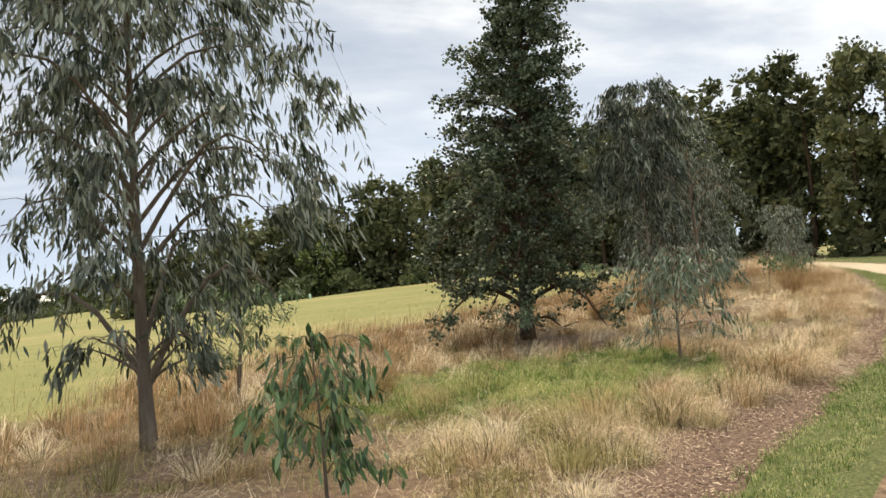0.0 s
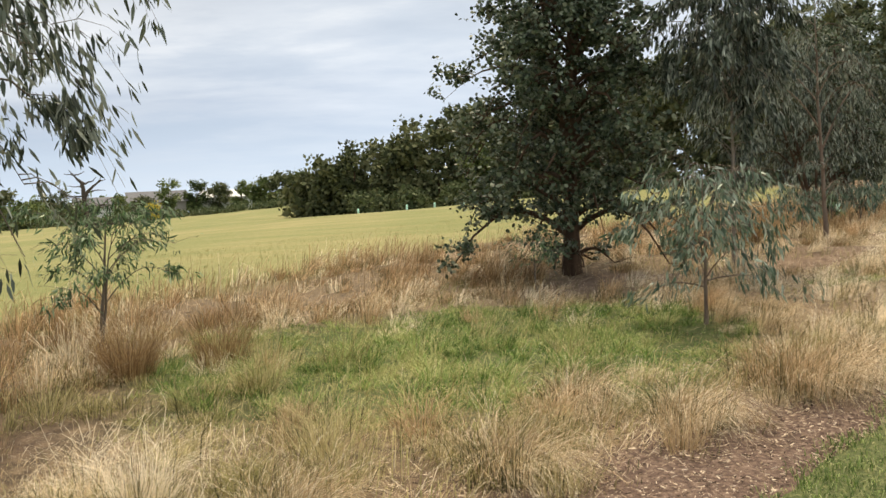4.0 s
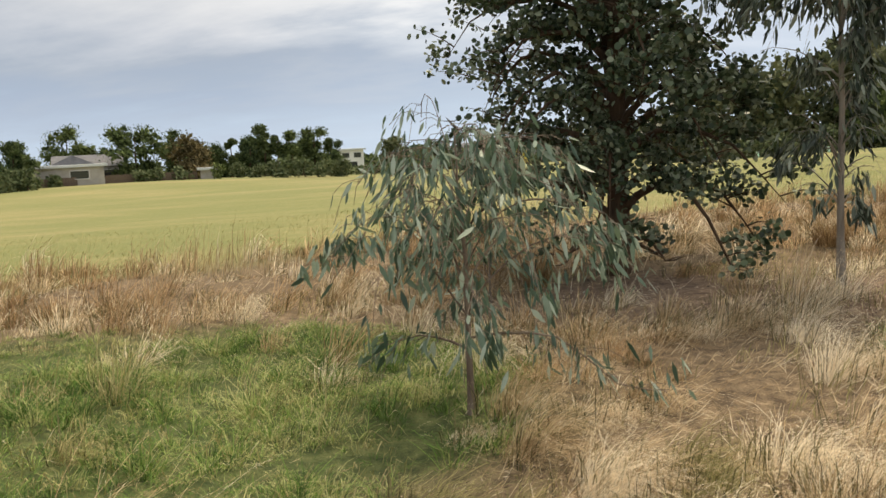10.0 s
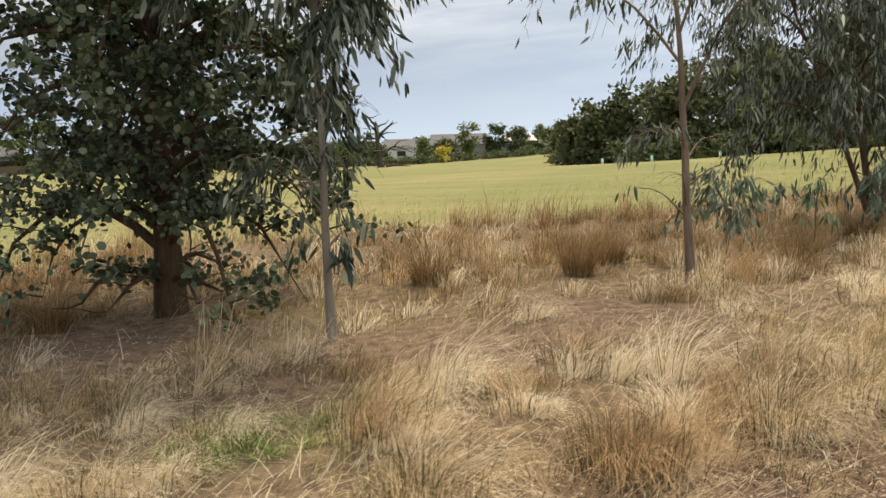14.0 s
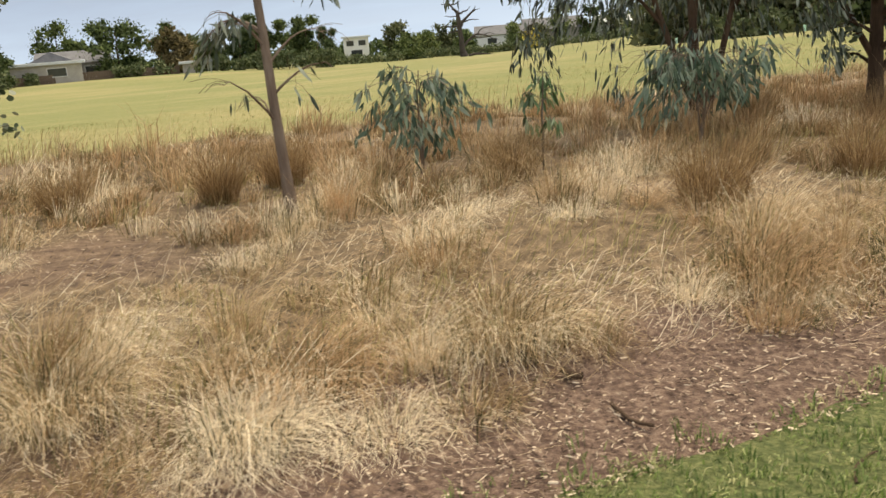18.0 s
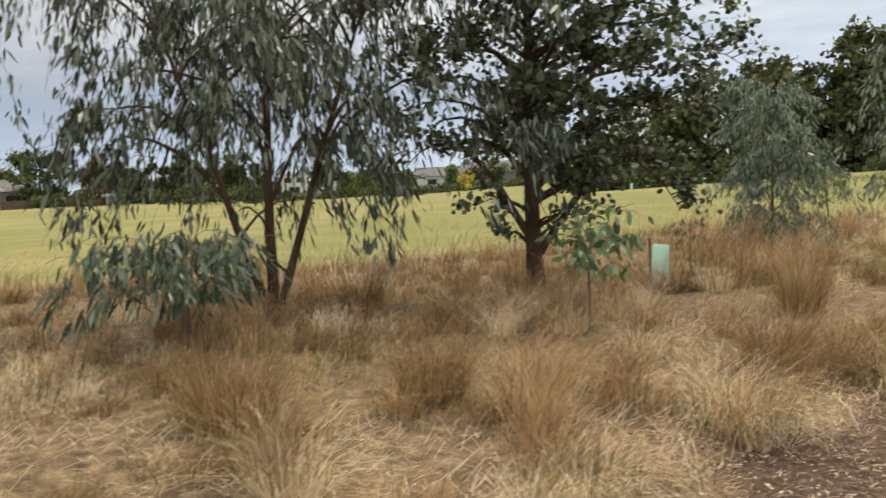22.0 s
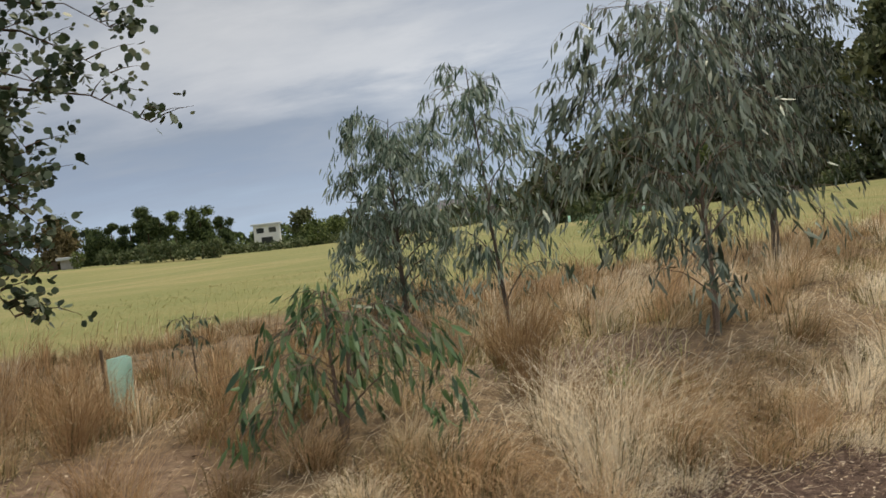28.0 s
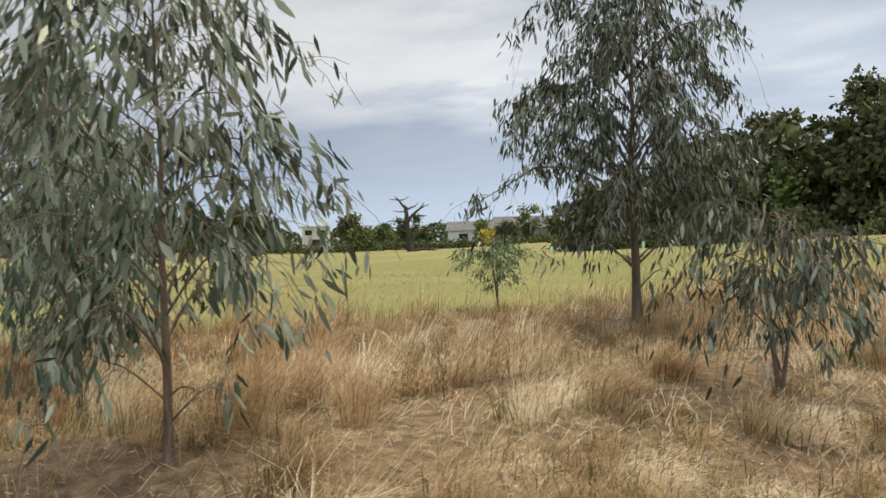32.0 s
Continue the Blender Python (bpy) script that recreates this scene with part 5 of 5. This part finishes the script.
def clumps(rng, cx, cy, per, spread, flow=1.3, wander=0.45):
    """Blades that fan out of clump centres, pulled over by the wind: places and lean directions."""
    x, y = np.repeat(cx, per), np.repeat(cy, per)
    n = len(x)
    astray = np.repeat(rng.normal(0, wander, len(cx)), per)
    a, q = rng.uniform(0, 2 * math.pi, n), rng.uniform(0, 1, n) ** 0.7 * spread
    wind = WIND + astray + 0.8 * waves(x, y, 0.7, 0.3) + 0.6 * waves(x, y, 2.3, 1.3)
    vx, vy = np.cos(a) + flow * np.cos(wind), np.sin(a) + flow * np.sin(wind)
    return x + np.cos(a) * q, y + np.sin(a) * q, np.arctan2(vy, vx) + rng.normal(0, 0.35, n)


def fan(name, seed, x, y, way, length, width, lean, mat, label, segs=2, tone=None, first=0.35, lift=-0.01):
    rng = np.random.default_rng(seed)
    v, f = blades(rng, x, y, ground_z(x, y) + lift, length, width, lean, way, 0.55, segs, first)
    return tagged(new(name, raw_mesh(name, v, f, mat, attrs=None if tone is None else {"tone": np.repeat(tone, 2 * segs + 1)})), label, "grass", kind="stuff")


# long dry grass: low windblown mounds, fine and combed over, that turn taller and rustier further along the walk
bands = [scatter(rng, 420, -4, 44, 2.3, 3.1), scatter(rng, 640, -5, 46, 2.9, 5.2), scatter(rng, 1900, -9, 54, 5.0, 8.6), scatter(rng, 1700, -9, 56, 8.4, 13.2)]
cx, cy, s, d = (np.concatenate(v) for v in zip(*bands))
bald = waves(cx, cy, 1.15, 3.0) + 0.5 * waves(cx, cy, 3.3, 0.1) - 0.5 * waves(cx, cy, 9.0, 0.2)
keep = (d < outer_edge(s) + 0.7 * waves(cx, cy, 0.8, 0.4) + 0.2) & (rng.uniform(0, 1, len(cx)) > 0.78 * green_patch(cx, cy)) & (rng.uniform(0, 1, len(cx)) < np.clip(1.3 - bald, 0.3, 1) * (1 - 0.85 * litter_patch(cx, cy)))
cx, cy, s, d = cx[keep], cy[keep], s[keep], d[keep]
combed = step(7.5, 10, s) * (1 - step(16, 19, s)) + step(29, 32, s)       # the stretch that the wind has laid over
tall = step(19, 24, s) * (1 - 0.7 * step(29, 32, s))
# chance straw tones, plus lit crests and dark gaps painted in by thatch height
hue = np.clip(rng.normal(0.52, 0.24, len(cx)) + 0.16 * waves(cx, cy, 1.9, 2.2) + 0.34 * waves(cx, cy, 4.4, 1.9) + 0.2 * waves(cx, cy, 9.0, 0.9) + 0.08 * combed - 0.16 * tall, -0.1, 1.2)
green = rng.uniform(0, 1, len(cx)) < 0.6 * np.maximum((1 - step(7.5, 10, s)) * (1 - step(5.0, 7.0, d)), (1 - step(10.5, 12.5, s)) * (1 - step(3.0, 3.8, d)))
size = thatch(cx, cy) * np.clip(rng.lognormal(0, 0.36, len(cx)), 0.4, 1.75) * (0.62 + 0.38 * step(2.3, 3.2, d)) * (0.85 + 0.15 * combed + 0.25 * tall * (1 - step(4.6, 6.0, d)))
rusty = rng.uniform(0, 1, len(cx)) < np.clip(0.10 + 0.09 * (d - 4.0) + 0.35 * waves(cx, cy, 1.1, 2.4) + 0.12 * step(13, 18, s) + 0.30 * tall - 0.15 * combed, 0.03, 0.85)
kind = np.where(green, 2, np.where(rusty, 1, 0))
for flag, nm, mt, lb in ((0, "dry_grass", STRAW, "long windblown straw-coloured dry grass"), (1, "rusty_grass", STRAW_RED, "reddish-brown seeding grass among the straw"), (2, "olive_grass", OLIVE, "soft olive grass in mounds by the path")):
    for lo, hi, per, segs, wid in ((0, 5.1, 270, 3, 0.0022), (5.1, 8.5, 84, 2, 0.0040), (8.5, 99, 38, 2, 0.0075)):
        m = (kind == flag) & (d >= lo) & (d < hi)
        if not m.any():
            continue
        x, y, way = clumps(rng, cx[m], cy[m], per, 0.10, np.repeat(0.55 + 1.1 * combed[m], per), 0.5)
        sz, hh, cb, tl = (np.repeat(v[m], per) for v in (size, hue, combed, tall))
        tilt = np.repeat(rng.normal(0, 0.2, m.sum()), per)
        n = len(x)
        L = (0.55 + 0.04 * tl) * sz * rng.uniform(0.4, 1.25, n)
        rise = np.clip(rng.normal((0.66, 0.45, 0.60)[flag], 0.32, n) + tilt + 0.20 * cb - 0.25 * tl, 0.0, 1.5)
        fall = np.clip(rng.normal((2.25, 1.6, 2.05)[flag], 0.42, n) + tilt - 0.15 * cb - 0.30 * tl, 0.3, 2.8)
        v, f = arching(rng, x, y, ground_z(x, y) - 0.01, L, wid * rng.uniform(0.65, 1.4, n), rise, fall, way, segs)
        hh = np.clip(hh + rng.normal(0, 0.10, n), 0, 1.15)
        tagged(new(nm, raw_mesh(nm, v, f, mt, attrs={"tone": np.repeat(hh, 2 * segs + 1)})), lb, "grass", kind="stuff")
# olive blades round the foot of each clump, their dark colour painting in shaded gaps
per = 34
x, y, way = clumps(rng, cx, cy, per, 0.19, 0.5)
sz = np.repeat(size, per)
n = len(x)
fan("clump_bases", 19, x, y, way, (0.10 + 0.17 * sz) * rng.uniform(0.4, 1.2, n), rng.uniform(0.003, 0.006, n), np.clip(rng.normal(0.7, 0.3, n), 0.03, 1.4), CLUMP, "olive blades at the foot of the grass clumps, coloured dark for shaded gaps")
# flattened thatch between the clumps
band, edge = scatter(rng, 46000, -9, 56, 2.35, 13.0), scatter(rng, 20000, -4, 46, 2.45, 5.0)
x, y, s, d = (np.concatenate(v) for v in zip(band, edge))
keep = (d < outer_edge(s) + 0.4 * waves(x, y, 0.8, 0.4)) & (rng.uniform(0, 1, len(x)) > 0.85 * green_patch(x, y)) & (rng.uniform(0, 1, len(x)) > 0.75 * litter_patch(x, y))
x, y = x[keep], y[keep]
n = len(x)
way = WIND + 1.2 * waves(x, y, 0.8, 0.3) + rng.normal(0, 0.9, n)
fan("flattened_straw", 18, x, y, way, rng.uniform(0.1, 0.32, n), rng.uniform(0.0016, 0.004, n), np.clip(rng.normal(1.15, 0.25, n), 0.5, 1.5), STRAW, "flattened pale straw lying between the clumps", 2, np.clip(0.65 + 0.35 * waves(x, y, 2.7, 0.6) + rng.normal(0, 0.1, n), 0, 1.1), 0.9)
# green hollow: tufts of lush, yellowing and olive grass that flop every way
x, y = [rng.uniform(-0.5, 9.8, 7200)], [rng.uniform(4.5, 13.8, 7200)]
for cx, cy, q in SPOTS:
    x.append(rng.uniform(cx - 0.7, cx + 0.7, 150))
    y.append(rng.uniform(cy - 0.7, cy + 0.7, 150))
x, y = np.concatenate(x), np.concatenate(y)
d, s = lateral(x, y)
g = green_patch(x, y)
keep = (rng.uniform(0, 1, len(x)) < g * np.clip(0.85 + 0.5 * waves(x, y, 3.1, 0.6), 0.3, 1)) & (d > 2.9)
x, y, g = x[keep], y[keep], g[keep]
size = thatch(x, y) * np.clip(rng.lognormal(-0.1, 0.45, len(x)), 0.3, 2.2)
hue = np.clip(0.42 + 0.30 * waves(x, y, 2.1, 0.4) + 0.2 * waves(x, y, 5.0, 1.4) + rng.normal(0, 0.34, len(x)) + 0.3 * (1 - g), 0, 1.15)
per = 46
x, y, way = clumps(rng, x, y, per, 0.065, 0.35, 1.8)
size, hue = np.repeat(size, per), np.repeat(hue, per)
n = len(x)
v, f = arching(rng, x, y, ground_z(x, y) - 0.01, 0.21 * size * rng.uniform(0.4, 1.3, n), rng.uniform(0.0026, 0.006, n), np.clip(rng.normal(0.55, 0.3, n), 0, 1.3), np.clip(rng.normal(1.75, 0.45, n), 0.3, 2.6), way, 3)
tagged(new("green_grass", raw_mesh("green_grass", v, f, GREEN, attrs={"tone": np.repeat(np.clip(hue + rng.normal(0, 0.12, n), 0, 1.2), 7)})), "lush green grass in a damp hollow", "grass", kind="stuff")
# golden fuzz of seed heads where the belt meets the paddock
x, y, s, d = scatter(rng, 60000, -6, 54, 7.0, 14.5)
gap = d - outer_edge(s) - 0.6 * waves(x, y, 0.8, 0.4)
keep = rng.uniform(0, 1, len(x)) < np.exp(-((gap + 0.4) / 1.1) ** 2) * np.clip(0.55 + 0.6 * waves(x, y, 1.6, 0.8), 0.1, 1)
x, y = x[keep], y[keep]
n = len(x)
way = WIND + rng.normal(0, 0.7, n)
fan("seeding_grass", 29, x, y, way, rng.uniform(0.22, 0.62, n) * thatch(x, y), rng.uniform(0.004, 0.010, n), np.clip(rng.normal(0.55, 0.3, n), 0.03, 1.3), STRAW, "golden seeding grass fading into the paddock", 2, np.clip(rng.normal(0.36, 0.18, n), 0, 1))
x, y, s, d = scatter(rng, 52000, -6, 50, 2.6, 8.5)
keep = (waves(x, y, 1.4, 1.1) + 0.7 * waves(x, y, 3.7, 2.7) > 0.35 - 0.9 * green_patch(x, y) - 0.5 * (1 - step(6, 12, s))) & (d < outer_edge(s))
x, y = x[keep], y[keep]
sward("olive_grass", 14, x, y, 0.26 * thatch(x, y) * rng.uniform(0.5, 1.4, len(x)), rng.uniform(0.003, 0.0055, len(x)), np.abs(rng.normal(1.15, 0.4, len(x))), OLIVE, "half-dry olive grass between the straw")
# paddock
x, y, s, d = scatter(rng, 32000, -20, 70, 8.6, 22)
keep = d > outer_edge(s) - 0.8 + 0.8 * waves(x, y, 0.8, 0.4)
x, y, d = x[keep], y[keep], d[keep]
sward("paddock_grass", 15, x, y, 0.08 * rng.uniform(0.5, 1.5, len(x)), rng.uniform(0.005, 0.010, len(x)), np.abs(rng.normal(1.2, 0.35, len(x))), PADDOCK, "short yellow-green grass of the mown paddock")
# mown verges
x, y, s, d = scatter(rng, 7600, -2, 44, 1.2, 1.95)
keep = d < 1.78 + 0.10 * waves(s, s * 0 + 9, 1.9, 1.7) + 0.05 * waves(s, s * 0, 5.3, 2.1) + rng.normal(0, 0.03, len(d))
x, y = x[keep], y[keep]
hue = np.repeat(np.clip(rng.normal(0.5, 0.25, len(x)) + 0.25 * waves(x, y, 2.9, 0.7), 0, 1.1), 14)
size = np.repeat(rng.uniform(0.6, 1.3, len(x)), 14)
x, y, way = clumps(rng, x, y, 14, 0.07, 0.3, 1.5)
n = len(x)
fan("verge_grass", 16, x, y, way, 0.052 * size * rng.uniform(0.5, 1.4, n), rng.uniform(0.0035, 0.007, n), np.clip(rng.normal(0.95, 0.4, n), 0.05, 1.5), LAWN, "short green lawn grass of the path verge", 2, hue, 0.35, 0.02)
x, y, s, d = scatter(rng, 9000, 20, 60, -5.5, -1.25)
sward("verge_grass", 17, x, y, rng.uniform(0.03, 0.08, len(x)), rng.uniform(0.004, 0.007, len(x)), np.abs(rng.normal(0.5, 0.4, len(x))), LAWN, "short green lawn grass across the path")

# wood chips and straw litter on the mulch
x, y, s, d = scatter(rng, 62000, -3, 46, 1.72, 3.3)
keep = rng.uniform(0, 1, len(x)) < (1.15 - 0.42 * np.abs(d - 2.4)) * np.clip(0.75 + 0.5 * waves(x, y, 3.4, 0.5) + 0.4 * waves(x, y, 8.0, 1.1), 0.15, 1)
x, y = x[keep], y[keep]
px, py = rng.uniform(-2, 21, 110000), rng.uniform(4, 25, 110000)
keep = rng.uniform(0, 1, len(px)) < 0.55 * litter_patch(px, py)
lift = np.concatenate([np.full(len(x), 0.028), np.full(keep.sum(), 0.006)])
x, y = np.concatenate([x, px[keep]]), np.concatenate([y, py[keep]])
n = len(x)
big = rng.uniform(0, 1, n) < 0.02
a, L, W = rng.uniform(0, 6.28, n), rng.uniform(0.005, 0.022, n) / np.sqrt(rng.uniform(0.2, 1, n)), rng.uniform(0.003, 0.011, n)
L, W = np.where(big, rng.uniform(0.025, 0.055, n), L), np.where(big, rng.uniform(0.003, 0.007, n), W)
tilt = rng.normal(0, 0.25, n) * np.where(big, 0.3, 1)
u = np.stack([np.cos(a) * L / 2, np.sin(a) * L / 2, tilt * L / 2], 1)
w = np.stack([-np.sin(a) * W / 2, np.cos(a) * W / 2, rng.normal(0, 0.2, n) * W], 1)
c = np.stack([x, y, ground_z(x, y) + lift + rng.uniform(0, 0.010, n)], 1)
t = np.array([0, 0, 0.004])
v = np.stack([c - u - w * 0.5, c + u - w * 0.15, c + u * 0.8 + w * 0.9, c - u * 0.7 + w, c - u * 0.9 + t, c + u * 0.9 + t], 1).reshape(-1, 3)
k = np.arange(n)[:, None] * 6
litter = new("wood_chips", raw_mesh("wood_chips", v, [k + np.array([[0, 1, 5, 4]]), k + np.array([[3, 4, 5, 2]])], CHIP))
tagged(litter, "pale wood chips and bark scattered over the mulch", "wood chips", kind="stuff")

# slivers of bark and fibre that cover the mulch, thickest in drifts
x, y, s, d = scatter(rng, 130000, -2, 42, 1.74, 2.9)
keep = rng.uniform(0, 1, len(x)) < np.clip(0.62 + 0.45 * waves(x, y, 2.7, 1.5) + 0.35 * waves(x, y, 6.5, 0.1), 0.12, 1) * (1 - step(2.6, 2.9, d))
x, y = x[keep], y[keep]
n = len(x)
a, L, W = rng.uniform(0, 6.28, n), rng.lognormal(-4.95, 0.55, n), rng.uniform(0.0016, 0.0042, n)
u = np.stack([np.cos(a) * L, np.sin(a) * L, rng.normal(0, 0.14, n) * L], 1)
w = np.stack([-np.sin(a) * W, np.cos(a) * W, rng.normal(0, 0.5, n) * W], 1)
c = np.stack([x, y, ground_z(x, y) + 0.024 + rng.uniform(0, 0.009, n)], 1)
v = np.stack([c - u - w * 0.4, c + u - w * 0.6, c + u * 0.9 + w * 0.5, c - u * 0.8 + w * 0.6], 1).reshape(-1, 3)
tagged(new("bark_slivers", raw_mesh("bark_slivers", v, np.arange(4 * n).reshape(n, 4), SLIVER)), "brown and pale slivers of shredded bark on the mulch", "mulch", kind="stuff")

# straw fallen along the edge of the mulch
x, y, s, d = scatter(rng, 21000, -3, 46, 2.0, 3.0)
keep = rng.uniform(0, 1, len(x)) < np.exp(-((d - 2.42 - 0.12 * waves(s, s * 0, 1.7, 0.4)) / 0.24) ** 2) * np.clip(0.7 + 0.6 * waves(x, y, 2.1, 0.5), 0.15, 1)
x, y, s = x[keep], y[keep], s[keep]
n = len(x)
along = np.arctan2(np.interp(s, WAY_S, WAY_V[:, 1]), np.interp(s, WAY_S, WAY_V[:, 0]))
fan("broken_straw", 39, x, y, along + rng.normal(0, 0.75, n), rng.uniform(0.06, 0.24, n), rng.uniform(0.0015, 0.0034, n), rng.uniform(1.42, 1.55, n), STRAW, "broken straw stalks lying along the mulch", 2, np.clip(rng.normal(0.55, 0.22, n), 0, 1), 0.98, 0.024)

# sticks on the mulch
rng = np.random.default_rng(31)
for k, (sx, sy, ln, rr, tr) in enumerate(((13.62, 13.29, 0.10, 0.018, 150), (13.88, 13.09, 0.22, 0.008, 140), (14.6, 13.0, 0.26, 0.006, 70), (12.4, 11.7, 0.22, 0.006, 35), (8.6, 7.9, 0.25, 0.006, 110), (18.9, 18.9, 0.3, 0.007, 65),
                                      (19.3, 19.5, 0.22, 0.008, 15), (19.7, 19.9, 0.16, 0.012, 140), (7.7, 7.5, 0.18, 0.009, 80), (16.3, 15.9, 0.2, 0.006, 50))):
    u = np.linspace(-0.5, 0.5, 6)
    p = np.stack([u * ln, 0.10 * ln * np.cos(u * 4) + rng.normal(0, 0.003, 6), rr + 0.015 * ln * np.sin(u * 9)], 1)
    ob = new("fallen_stick", raw_mesh("fallen_stick", *tube(p, rr * (1 - 0.35 * np.abs(u)), 7), BARK_DARK, True))
    ob.matrix_basis = pose(sx, sy, gz(sx, sy) + 0.024, 0, 0, tr)
    tagged(ob, "short dark stick lying on the bark mulch", "stick", "sticks on the mulch")

bm = bmesh.new()
box(bm, -0.022, 0.022, -0.012, 0.012, 0, 0.008)
bmesh.ops.bevel(bm, geom=bm.edges[:], offset=0.003, segments=1, affect="EDGES")
for v in bm.verts:
    v.co.x += 0.35 * v.co.y
me = bpy.data.meshes.new("clay_fragment")
bm.to_mesh(me)
bm.free()
me.materials.append(CLAY)
scrap = tagged(new("clay_fragment", me), "small orange-red clay fragment lying on the mulch", "fragment")
scrap.matrix_basis = pose(17.67, 17.45, gz(17.67, 17.45) + 0.02, 4, 3, 30)
